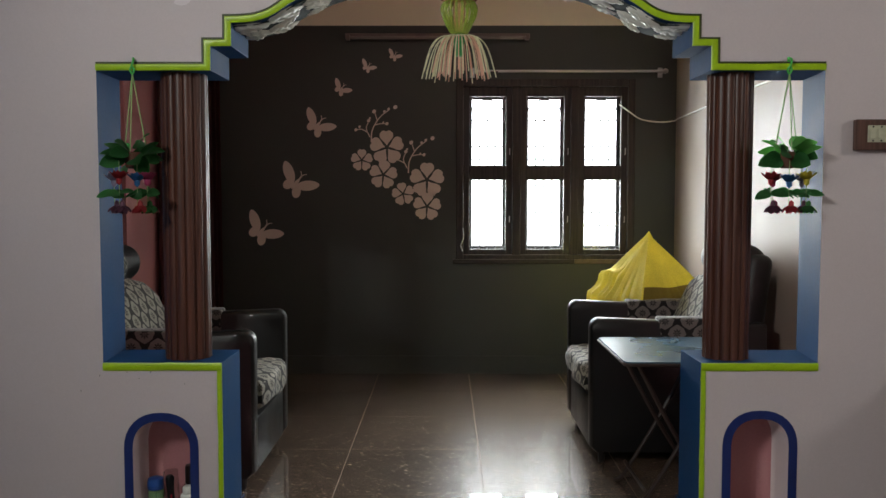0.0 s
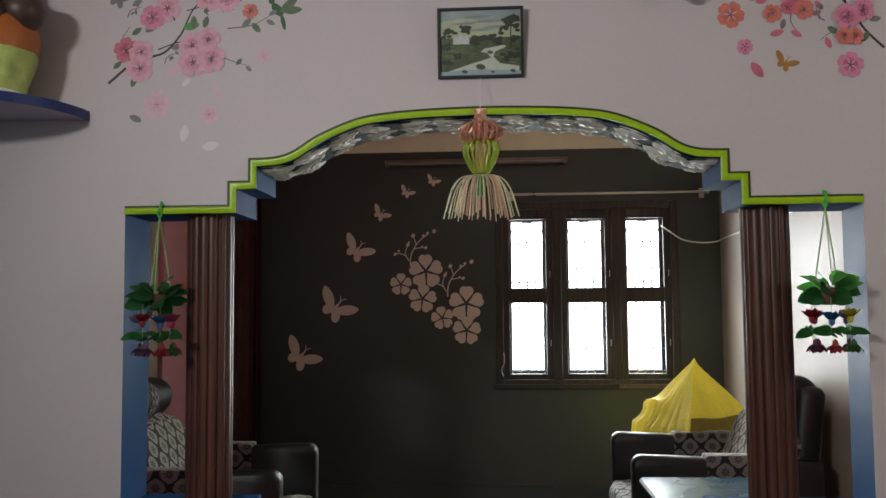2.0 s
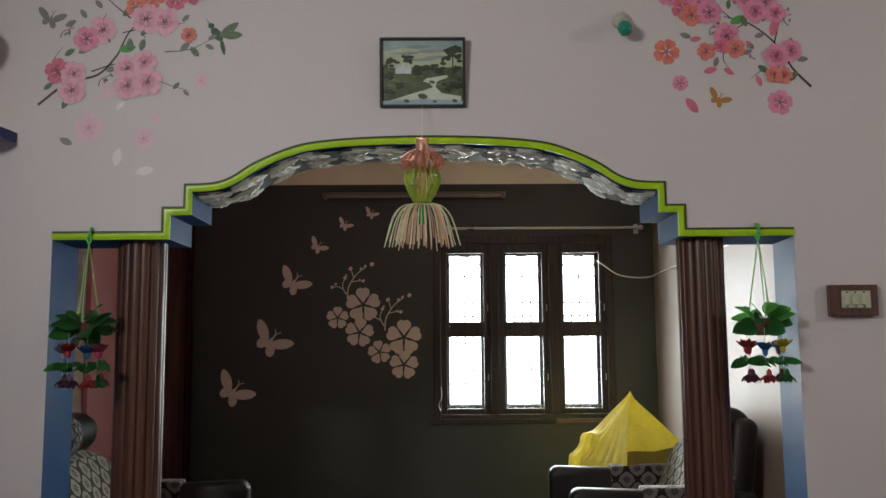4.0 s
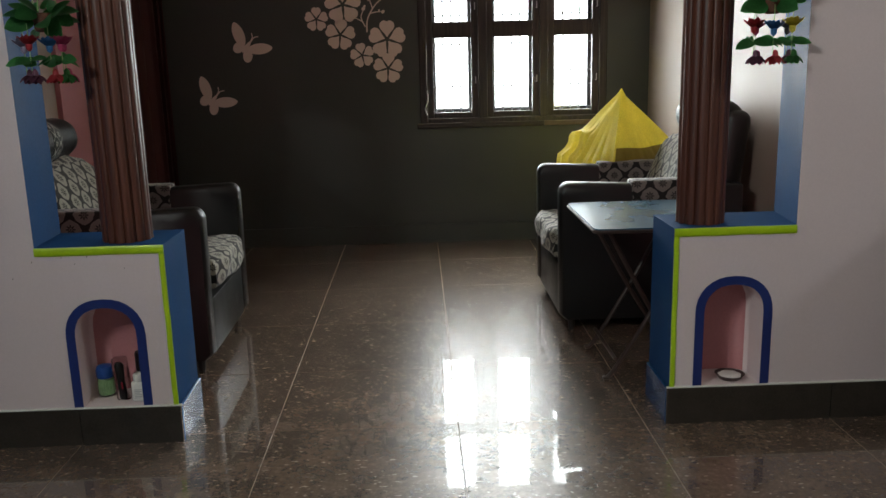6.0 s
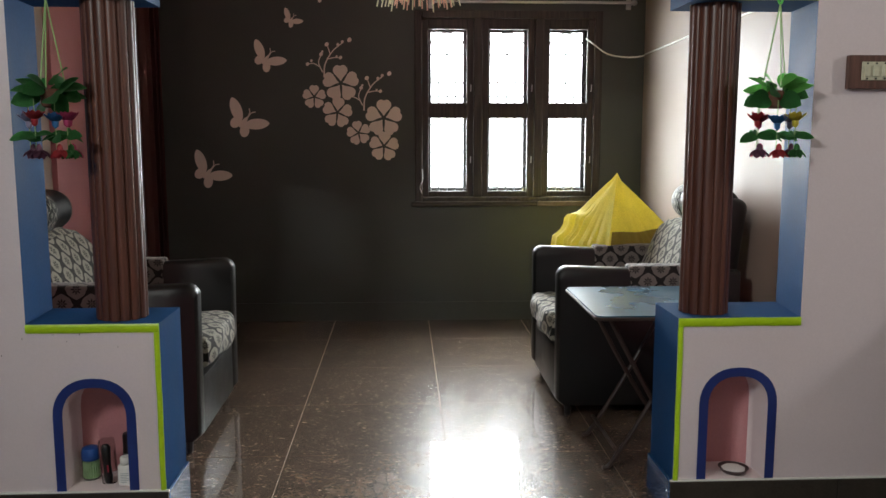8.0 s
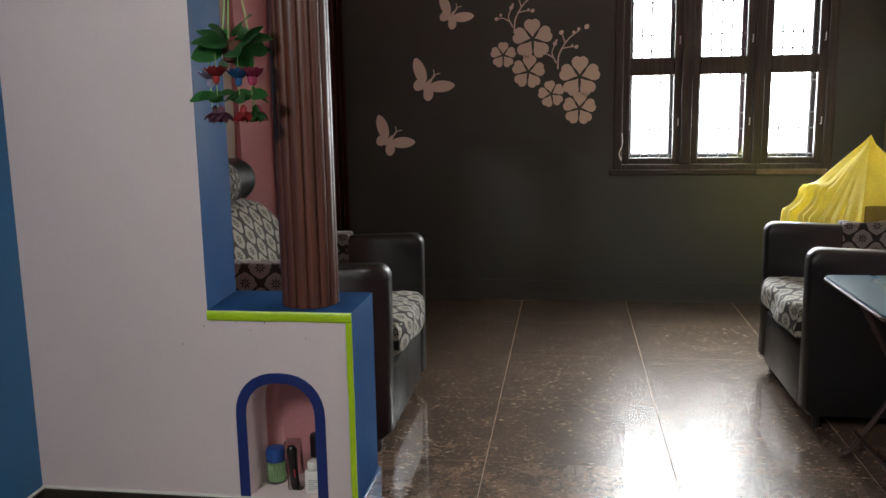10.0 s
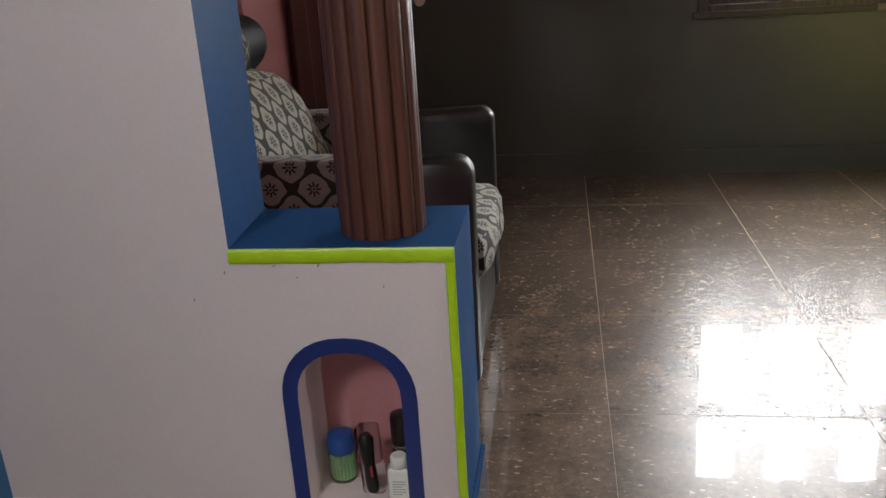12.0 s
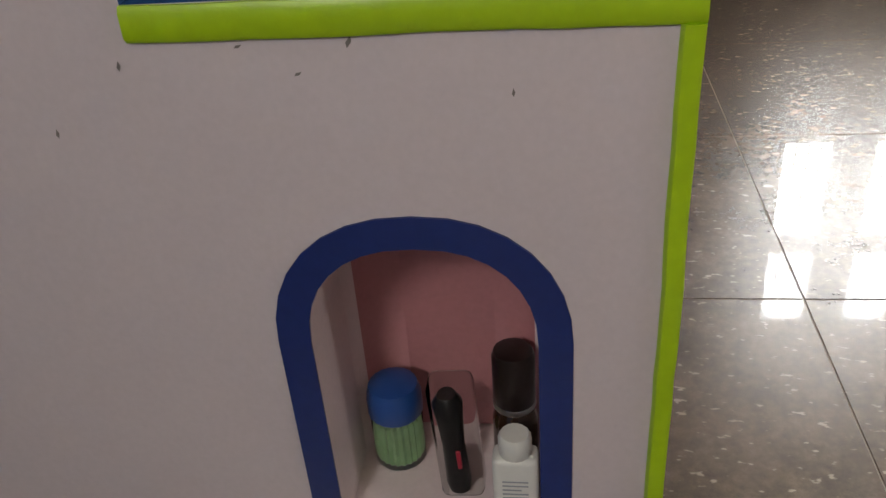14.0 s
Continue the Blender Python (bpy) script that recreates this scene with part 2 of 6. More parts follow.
def wood_paint(name, dark, light, rough):
    """Brown varnished paint brushed with long upright grain."""
    m, n, l, b = nodes_of(name)
    tc, mp, w = n.new("ShaderNodeTexCoord"), n.new("ShaderNodeMapping"), n.new("ShaderNodeTexNoise")
    mp.inputs["Scale"].default_value = (60, 60, 1.6)
    w.inputs["Scale"].default_value, w.inputs["Detail"].default_value, w.inputs["Distortion"].default_value = 1.0, 6, 0.6
    l.new(tc.outputs["Object"], mp.inputs[0])
    l.new(mp.outputs[0], w.inputs["Vector"])
    r = n.new("ShaderNodeValToRGB")
    r.color_ramp.elements[0].position, r.color_ramp.elements[0].color = 0.35, (*dark, 1)
    r.color_ramp.elements[1].position, r.color_ramp.elements[1].color = 0.68, (*light, 1)
    l.new(w.outputs["Fac"], r.inputs[0])
    l.new(r.outputs[0], b.inputs["Base Color"])
    b.inputs["Roughness"].default_value = rough
    bp = n.new("ShaderNodeBump")
    bp.inputs["Strength"].default_value, bp.inputs["Distance"].default_value = 0.15, 0.001
    l.new(w.outputs["Fac"], bp.inputs["Height"])
    l.new(bp.outputs[0], b.inputs["Normal"])
    return m


def sky_glow(name, strength):
    """An overcast sky, a little brighter overhead."""
    m, n, l, b = nodes_of(name)
    geo, sep, r, em = n.new("ShaderNodeNewGeometry"), n.new("ShaderNodeSeparateXYZ"), n.new("ShaderNodeMapRange"), n.new("ShaderNodeEmission")
    l.new(geo.outputs["Position"], sep.inputs[0])
    l.new(sep.outputs[2], r.inputs["Value"])
    for k, v in (("From Min", 0.0), ("From Max", 6.0), ("To Min", strength * 0.85), ("To Max", strength * 1.15)):
        r.inputs[k].default_value = v
    em.inputs[0].default_value = (0.97, 0.985, 1.0, 1)
    l.new(r.outputs[0], em.inputs[1])
    l.new(em.outputs[0], n["Material Output"].inputs[0])
    return m


def sheer(name, color):
    """Thin cloth that lets light through."""
    m, n, l, b = nodes_of(name)
    tc, t1, t2 = n.new("ShaderNodeTexCoord"), n.new("ShaderNodeTexNoise"), n.new("ShaderNodeTexNoise")
    t1.inputs["Scale"].default_value, t2.inputs["Scale"].default_value = 7.0, 160.0
    add, mr, mul = n.new("ShaderNodeMath"), n.new("ShaderNodeMapRange"), n.new("ShaderNodeVectorMath")
    for i, t in enumerate((t1, t2)):
        l.new(tc.outputs["Object"], t.inputs["Vector"])
        l.new(t.outputs["Fac"], add.inputs[i])
    for k, v in (("From Min", 0.6), ("From Max", 1.4), ("To Min", 0.75), ("To Max", 1.15)):
        mr.inputs[k].default_value = v
    l.new(add.outputs[0], mr.inputs["Value"])
    mul.operation = "SCALE"
    mul.inputs[0].default_value = color
    l.new(mr.outputs[0], mul.inputs["Scale"])
    l.new(mul.outputs[0], b.inputs["Base Color"])
    b.inputs["Roughness"].default_value, b.inputs["Sheen Weight"].default_value = 0.75, 0.2
    tr, mix = n.new("ShaderNodeBsdfTranslucent"), n.new("ShaderNodeMixShader")
    l.new(mul.outputs[0], tr.inputs[0])
    mix.inputs[0].default_value = 0.45
    l.new(b.outputs[0], mix.inputs[1])
    l.new(tr.outputs[0], mix.inputs[2])
    l.new(mix.outputs[0], n["Material Output"].inputs[0])
    return m


def glow(name, color, strength):
    m, n, l, b = nodes_of(name)
    em = n.new("ShaderNodeEmission")
    em.inputs[0].default_value, em.inputs[1].default_value = (*color, 1), strength
    l.new(em.outputs[0], n["Material Output"].inputs[0])
    return m


LILAC = mat("lilac_white_wall_paint", (0.60, 0.53, 0.548), 0.6, vary=0.05, grain=140, blotch=1.3, bump=0.03)
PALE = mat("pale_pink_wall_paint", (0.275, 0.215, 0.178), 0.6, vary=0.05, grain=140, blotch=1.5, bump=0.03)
PINK = mat("pink_wall_paint", (0.44, 0.19, 0.205), 0.55, vary=0.08, grain=120, blotch=2, bump=0.03)
CREAM = mat("cream_ceiling_paint", (0.85, 0.80, 0.64), 0.7, vary=0.05, grain=120, blotch=1.5, bump=0.03)
BLUE = mat("blue_enamel_paint", (0.014, 0.055, 0.150), 0.6, vary=0.16, grain=90, blotch=4, bump=0.05, spec=0.03)
BLUEWALL = mat("sea_blue_wall_paint", (0.03, 0.16, 0.36), 0.5, vary=0.1, grain=90, blotch=2, bump=0.04)
NAVY = mat("navy_enamel_paint", (0.009, 0.024, 0.14), 0.4, vary=0.12, grain=90, blotch=6, bump=0.04)
LIME = mat("lime_enamel_paint", (0.36, 0.56, 0.008), 0.35, vary=0.1, grain=70, blotch=9, bump=0.06)
DARK = mat("charcoal_green_wall_paint", (0.043, 0.050, 0.046), 0.5, vary=0.18, grain=110, blotch=1.6, bump=0.04)
GRANITE = granite()
GROUT = mat("brown_grout", (0.26, 0.21, 0.165), 0.8, vary=0.2, grain=90, blotch=8)
SILVER = mat("silver_painted_plaster", (0.76, 0.76, 0.68), 0.5, metal=0.0, vary=0.18, grain=50, blotch=14, bump=0.1)
COLUMN = wood_paint("brown_column_varnish", (0.055, 0.018, 0.011), (0.105, 0.036, 0.022), 0.40)
DARKWOOD = wood_paint("dark_window_wood", (0.012, 0.009, 0.007), (0.042, 0.031, 0.024), 0.45)
LEATHER = mat("black_leatherette", (0.006, 0.0065, 0.0065), 0.36, vary=0.2, grain=220, blotch=5, bump=0.12, bump_at=320, spec=0.4, coat=0.12)
FABRIC = damask("cream_damask_cloth", (0.26, 0.25, 0.205), (0.009, 0.009, 0.008), 0.46)
HEADBAND = damask("black_damask_cloth", (0.012, 0.014, 0.012), (0.26, 0.26, 0.22), 0.16)
FABRIC2 = damask("grey_damask_cloth", (0.15, 0.135, 0.125), (0.010, 0.009, 0.009), 0.34)
YELLOW = sheer("sheer_yellow_cloth", (0.80, 0.70, 0.13))
STEEL = mat("brushed_steel", (0.5, 0.5, 0.5), 0.3, metal=1.0, vary=0.1, grain=100)
BROWNMETAL = mat("brown_painted_metal", (0.032, 0.019, 0.016), 0.4, vary=0.15, grain=90)
TABLETOP = mat("grey_blue_laminate", (0.028, 0.085, 0.135), 0.30, vary=0.06, grain=25, blotch=2, bump=0.0, spec=0.16)
SKIN = mat("pinkish_cream_decal", (0.66, 0.56, 0.51), 0.6, vary=0.06, grain=80)
WHITEP = mat("white_plastic", (0.74, 0.74, 0.70), 0.35, vary=0.05, grain=60)
BLACKP = mat("black_plastic", (0.012, 0.012, 0.013), 0.3, vary=0.1, grain=60)
MAROON = mat("maroon_curtain_cloth", (0.055, 0.012, 0.011), 0.8, vary=0.2, grain=200, blotch=4, bump=0.1)

# ---- structure ----
P0, P1 = 3.474, 3.772          # the partition's faces
FAR = 7.1
XL, XR = -2.05, 1.90          # the front room's side walls
LEDGE = 0.801
HIGH = 3.2
MIDX = 0.065


def arch_z(dx):
    """Height of the arch's outer edge, dx from its middle."""
    ctrl = ((0, 2.384), (0.21, 2.380), (0.39, 2.368), (0.52, 2.345), (0.67, 2.283), (0.76, 2.226), (0.82, 2.203), (0.88, 2.196), (0.96, 2.194))
    for (a, za), (b, zb) in zip(ctrl, ctrl[1:]):
        if dx <= b:
            t = (dx - a) / (b - a)
            return za + (zb - za) * t
    return ctrl[-1][1]


arch_ctrl = [(MIDX + s, 0, arch_z(abs(s))) for s in (-0.945, -0.88, -0.82, -0.76, -0.67, -0.52, -0.39, -0.21, 0, 0.21, 0.39, 0.52, 0.67, 0.76, 0.82, 0.88, 0.945)]
arch_line = [(p.x, p.z) for p in smooth_path(arch_ctrl, 4)]
LW = 0.026                    # width of the lime line
top_outer = [(-1.397, 2.007), (-0.965, 2.007), (-0.965, 2.103), (-0.881, 2.103), *arch_line, (1.010, 2.103), (1.086, 2.103), (1.086, 2.007), (1.517, 2.007)]


def inset(line, d):
    pts = [Vector(p) for p in line]
    out = []
    for i, p in enumerate(pts):
        d1 = (p - pts[i - 1]).normalized() if i else (pts[1] - p).normalized()
        d2 = (pts[i + 1] - p).normalized() if i < len(pts) - 1 else d1
        n1, n2 = Vector((d1.y, -d1.x)), Vector((d2.y, -d2.x))
        m = n1 + n2
        m = m / max(m.dot(n1), 0.2)
        out.append((p.x + m.x * d, p.y + m.y * d))
    return out


top_inner = inset(top_outer, LW)
opening = [(-0.912, 0.0), (-0.912, LEDGE), (-1.397, LEDGE), *top_inner, (1.517, LEDGE), (1.042, LEDGE), (1.042, 0.0)]
NICHES = ((-1.166, 0.118, 0.155, 0.559), (1.289, 0.118, 0.15, 0.570))


def niche_line(cx, half, z0, top, n=10, rise=0.115):
    pts = [(cx - half, z0)]
    zc = top - rise
    for i in range(n + 1):
        a = math.pi - math.pi * i / n
        pts.append((cx + half * math.copysign(abs(math.cos(a)) ** 0.85, math.cos(a)), zc + rise * math.sin(a) ** 0.9 if 0 < i < n else zc))
    return pts + [(cx + half, z0)]


def behind(x):
    """The side openings widen a little towards the back."""
    return x - 0.02 if x < -1.38 else x + 0.035 if x > 1.51 else x


def wall_with_shape():
    from mathutils.geometry import tessellate_polygon
    bm = bm_new()
    outer = [(XL - 0.12, 0.0), *opening, (4.72, 0.0), (4.72, HIGH), (XL - 0.12, HIGH)]
    for y, mi, holes in ((P0, 0, [niche_line(*n) for n in NICHES]), (P1, 2, [])):
        loops = [[Vector((behind(x) if y == P1 and abs(x) < 2 else x, z, 0)) for x, z in outer]] + [[Vector((x, z, 0)) for x, z in h] for h in holes]
        flat = [p for lp in loops for p in lp]
        vs = [bm.verts.new((p.x, y, p.y)) for p in flat]
        for tri in tessellate_polygon(loops):
            try:
                bm.faces.new([vs[i] for i in tri]).material_index = mi
            except ValueError:
                pass
    k = len(opening)
    for i in range(k - 1):
        (xa, za), (xb, zb) = opening[i], opening[i + 1]
        f = bm.faces.new([bm.verts.new(c) for c in ((xa, P0, za), (xb, P0, zb), (behind(xb), P1, zb), (behind(xa), P1, za))])
        f.material_index = 1
    for (xa, za), (xb, zb) in (((XL - 0.12, HIGH), (4.72, HIGH)), ((XL - 0.12, 0), (XL - 0.12, HIGH)), ((4.72, 0), (4.72, HIGH))):
        bm.faces.new([bm.verts.new(c) for c in ((xa, P0, za), (xb, P0, zb), (xb, P1, zb), (xa, P1, za))])
    for n in NICHES:
        line = niche_line(*n)
        cx, half, z0, top = n
        rings = []
        for y, d in [(P0, 0.0)] + [(P0 + 0.13 + 0.06 * math.sin(radians(15 * i)), 0.06 * (1 - math.cos(radians(15 * i)))) for i in range(7)]:
            rings.append([bm.verts.new((cx + (x - cx) * (half - d) / half, y, z if z <= z0 + 1e-6 else z0 + (z - z0) * (top - z0 - d) / (top - z0))) for x, z in line])
        bm.faces.new(rings[-1]).material_index = 3
        for k, (front, back) in enumerate(zip(rings, rings[1:])):
            for i in range(len(line)):
                j = (i + 1) % len(line)
                f = bm.faces.new((front[i], front[j], back[j], back[i]))
                # sides and floor get a paler pink that stands in for light
                f.material_index = 4 if k < 3 or j == 0 else 3
                f.smooth = k > 0 and j != 0
    bmesh.ops.remove_doubles(bm, verts=bm.verts, dist=0.0005)
    return bm


partition = part("wall_partition", wall_with_shape(), [LILAC, BLUE, PINK, PINK, mat("lit_niche_paint", (0.74, 0.64, 0.65), 0.6, vary=0.06, grain=140, blotch=3, bump=0.03)], None, "lilac-white partition wall with a stepped arched opening edged in blue", kind="structure", category="wall")

def wobble(path, seed, reach=0.0011):
    """Breaks a line into short runs with the waver of a brush."""
    rnd = random.Random(seed)
    out = [path[0]]
    for a, b in zip(path, path[1:]):
        d = Vector((b[0] - a[0], b[1] - a[1]))
        n = max(1, int(d.length / 0.035))
        s = Vector((-d.y, d.x)).normalized()
        for i in range(1, n):
            p = Vector(a) + d * (i / n) + s * rnd.uniform(-reach, reach)
            out.append((p.x, p.y))
        out.append(b)
    return out


# lime lines round the opening, rounded and proud of the plaster
LH, LV = 0.032, 0.020         # height of the lime line along the ledges, width down the jambs
LP = [(0.0, 0.0), (0.0, 0.004), (0.004, 0.008), (LW - 0.005, 0.008), (LW, 0.005), (LW, 0.0)]
for path in ([*reversed(top_outer)],
             [(-0.912 - LV, LEDGE - LH), (-0.912 - LV, 0.15)],
             [(1.042 + LV, 0.15), (1.042 + LV, LEDGE - LH)],
             [(-1.397, LEDGE - LH), (-0.912, LEDGE - LH)],
             [(1.042, LEDGE - LH), (1.517, LEDGE - LH)]):
    bm = bm_new()
    wide = LH / LW if path[0][1] == path[-1][1] == LEDGE - LH else LV / LW if len(path) == 2 else 1.0
    sweep_xz(bm, wobble(path, 4), [(s * wide, f) for s, f in LP], P0)
    part("trim", bm, LIME, partition, "lime green raised plaster line", smooth=True)
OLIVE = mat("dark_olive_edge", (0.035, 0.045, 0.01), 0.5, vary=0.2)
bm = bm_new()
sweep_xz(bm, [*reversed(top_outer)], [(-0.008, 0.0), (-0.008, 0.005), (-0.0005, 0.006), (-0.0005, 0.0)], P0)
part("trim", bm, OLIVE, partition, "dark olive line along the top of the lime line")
SCUFF = mat("dark_scuff", (0.17, 0.15, 0.14), 0.8)
for sx, sz, sl, st in ((-1.203, 0.763, 0.006, 1.2), (-1.300, 0.762, 0.004, 0.4), (-1.251, 0.736, 0.004, 0.5), (-1.066, 0.714, 0.004, 1.6), (-1.412, 0.748, 0.005, 1.5), (-1.490, 0.685, 0.005, 1.6)):
    bm = bm_new()
    flat_xz(bm, [(sx + sl * math.cos(st + a) * k, sz + sl * math.sin(st + a) * k) for a, k in ((0, 1), (1.3, 0.3), (2.2, 0.5), (3.14, 1), (4.4, 0.35), (5.3, 0.4))], P0 - 0.0008)
    part("scuff", bm, SCUFF, partition, "small dark scuff in the paint")
for n in NICHES:
    bm = bm_new()
    sweep_xz(bm, niche_line(n[0], n[1], n[2] - 0.004, n[3], 16), [(0.0, 0.0), (0.0, 0.003), (0.035, 0.003), (0.035, 0.0)], P0)
    part("trim", bm, NAVY, partition, "navy painted band round the arched niche")

# walls, ceiling
def slab(name, x0, x1, y0, y1, z0, z1, m, label, category="wall"):
    bm = bm_new()
    box(bm, x0, x1, y0, y1, z0, z1)
    return part(name, bm, m, None, label, kind="structure", category=category)


slab("wall_hall_left", XL - 0.12, XL, -2.6, P0, 0, HIGH, BLUEWALL, "sea blue painted plaster wall of the hall")
slab("wall_hall_right", 4.6, 4.72, -2.6, P0, 0, HIGH, LILAC, "lilac-white plaster wall of the hall")
slab("wall_hall_back", XL, 4.6, -2.6, -2.48, 0, HIGH, LILAC, "lilac-white plaster wall closing the hall")
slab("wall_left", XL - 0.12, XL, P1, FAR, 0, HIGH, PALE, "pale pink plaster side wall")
# slightly raised deeper pink slab over the far part of the left wall
slab("wall_left_deep_pink", XL, XL + 0.03, 5.42, FAR, 0, HIGH, PINK, "deeper pink stretch of the side wall")
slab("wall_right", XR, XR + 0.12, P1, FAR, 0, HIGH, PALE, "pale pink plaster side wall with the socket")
WX0, WX1, WZ0, WZ1 = 0.09, 1.565, 0.955, 2.445
bm = bm_new()
for x0, x1, z0, z1, mi in ((XL - 0.12, WX0, 0, 2.88, 0), (WX1, XR + 0.12, 0, 2.88, 0), (WX0, WX1, 0, WZ0, 0), (WX0, WX1, WZ1, 2.88, 0), (XL - 0.12, XR + 0.12, 2.88, HIGH, 1)):
    box(bm, x0, x1, FAR, FAR + 0.22, z0, z1, mi=mi)
part("wall_far", bm, [DARK, CREAM], None, "charcoal green accent wall under a cream band", kind="structure", category="wall")
slab("ceiling", XL - 0.12, 4.72, -2.6, FAR + 0.22, HIGH, HIGH + 0.1, CREAM, "plain cream painted ceiling", "ceiling")

# sky seen through the window
bm = bm_new()
flat_xz(bm, ((-3.5, -1.5), (5.2, -1.5), (5.2, 12.0), (-3.5, 12.0)), 9.2)
part("backdrop", bm, sky_glow("bright_overcast_sky", SKY_GLOW), None, "blank white daylight outside the window", kind="structure", category="sky")

# ---- skirting ----
def skirting(x0, x1, y0, y1, along, joints=(), m=None, label="polished brown granite skirting along the wall"):
    """Granite skirting in pieces; the front stands a little proud of the wall."""
    cuts = [x0 if along == "x" else y0, *joints, x1 if along == "x" else y1]
    for a, b in zip(cuts, cuts[1:]):
        bm = bm_new()
        if along == "x":
            box(bm, a + 0.001, b - 0.001, y0, y1, -0.002, 0.15, 0.002, 1)
        else:
            box(bm, x0, x1, a + 0.001, b - 0.001, -0.002, 0.15, 0.002, 1)
        if m is None:
            bead = bm_new()
            if along == "x":
                box(bead, a, b, max(y0, y1 - 0.009), y1, 0.1505, 0.156)
            else:
                box(bead, x0 + 0.003, x1 - 0.001, a, b, 0.1505, 0.156)
            part("trim", bead, WHITEP, None, "thin white paint line above the skirting", kind="structure", category="trim")
        part("baseboard", bm, m or SKIRT, None, label, kind="structure", category="skirting")


GLOSSBLUE = mat("glossy_blue_enamel", (0.012, 0.055, 0.15), 0.09, vary=0.1, grain=90, blotch=5, bump=0.0)
SKIRT = mat("dark_polished_granite", (0.030, 0.026, 0.021), 0.22, vary=0.25, grain=120, blotch=14, bump=0.0)
skirting(XL, -0.900, P0 - 0.014, P0, "x", (-1.30,))
skirting(1.030, 4.6, P0 - 0.014, P0, "x", (1.70,))
skirting(-0.912, -0.899, P0, P1, "y", (), GLOSSBLUE, "glossy blue painted skirting on the opening's side")
skirting(1.029, 1.042, P0, P1, "y", (), GLOSSBLUE, "glossy blue painted skirting on the opening's side")
skirting(XL + 0.03, XR, FAR - 0.014, FAR, "x", (), DARK, "dark skirting painted like the accent wall")
skirting(XR - 0.014, XR, P1, FAR - 0.014, "y", (4.19, 4.945, 5.697, 6.45))
skirting(XL, XL + 0.014, P1, 5.42, "y", (4.5,))
skirting(XL, XL + 0.014, -2.48, P0 - 0.014, "y", (0.5, 2.0))
skirting(4.586, 4.6, -2.48, P0 - 0.014, "y", (0.5, 2.0))

# ---- window ----
window = thing("window_1", ((WX0 + WX1) / 2, FAR, WZ0), "dark wooden casement window with six panes and an iron grille", "window", kind="structure")
bm = bm_new()
FY0, FY1 = FAR - 0.012, FAR + 0.10
for x0, x1, z0, z1 in ((WX0, WX0 + 0.06, WZ0, WZ1), (WX1 - 0.06, WX1, WZ0, WZ1), (WX0 + 0.06, WX1 - 0.06, WZ1 - 0.06, WZ1), (WX0 + 0.06, WX1 - 0.06, WZ0, WZ0 + 0.045)):
    box(bm, x0, x1, FY0, FY1, z0, z1, 0.004, 1)
part("window_frame", bm, DARKWOOD, window)
for x0, x1 in ((0.552, 0.623), (1.034, 1.101)):
    bm = bm_new()
    box(bm, x0, x1, FY0, FY1, WZ0 + 0.045, WZ1 - 0.06, 0.004, 1)
    part("mullion", bm, DARKWOOD, window)
# pane tints dim the daylight shown and reflected, the upper row most
GLASS = mat("dimming_window_glass", (0.64, 0.66, 0.67), 0.0, vary=0.02, bump=0, trans=1.0)
DIMMED = mat("strong_dimming_glass", (0.17, 0.176, 0.18), 0.0, vary=0.02, bump=0, trans=1.0)
IRON = mat("grey_painted_iron", (0.32, 0.32, 0.31), 0.5, vary=0.2)
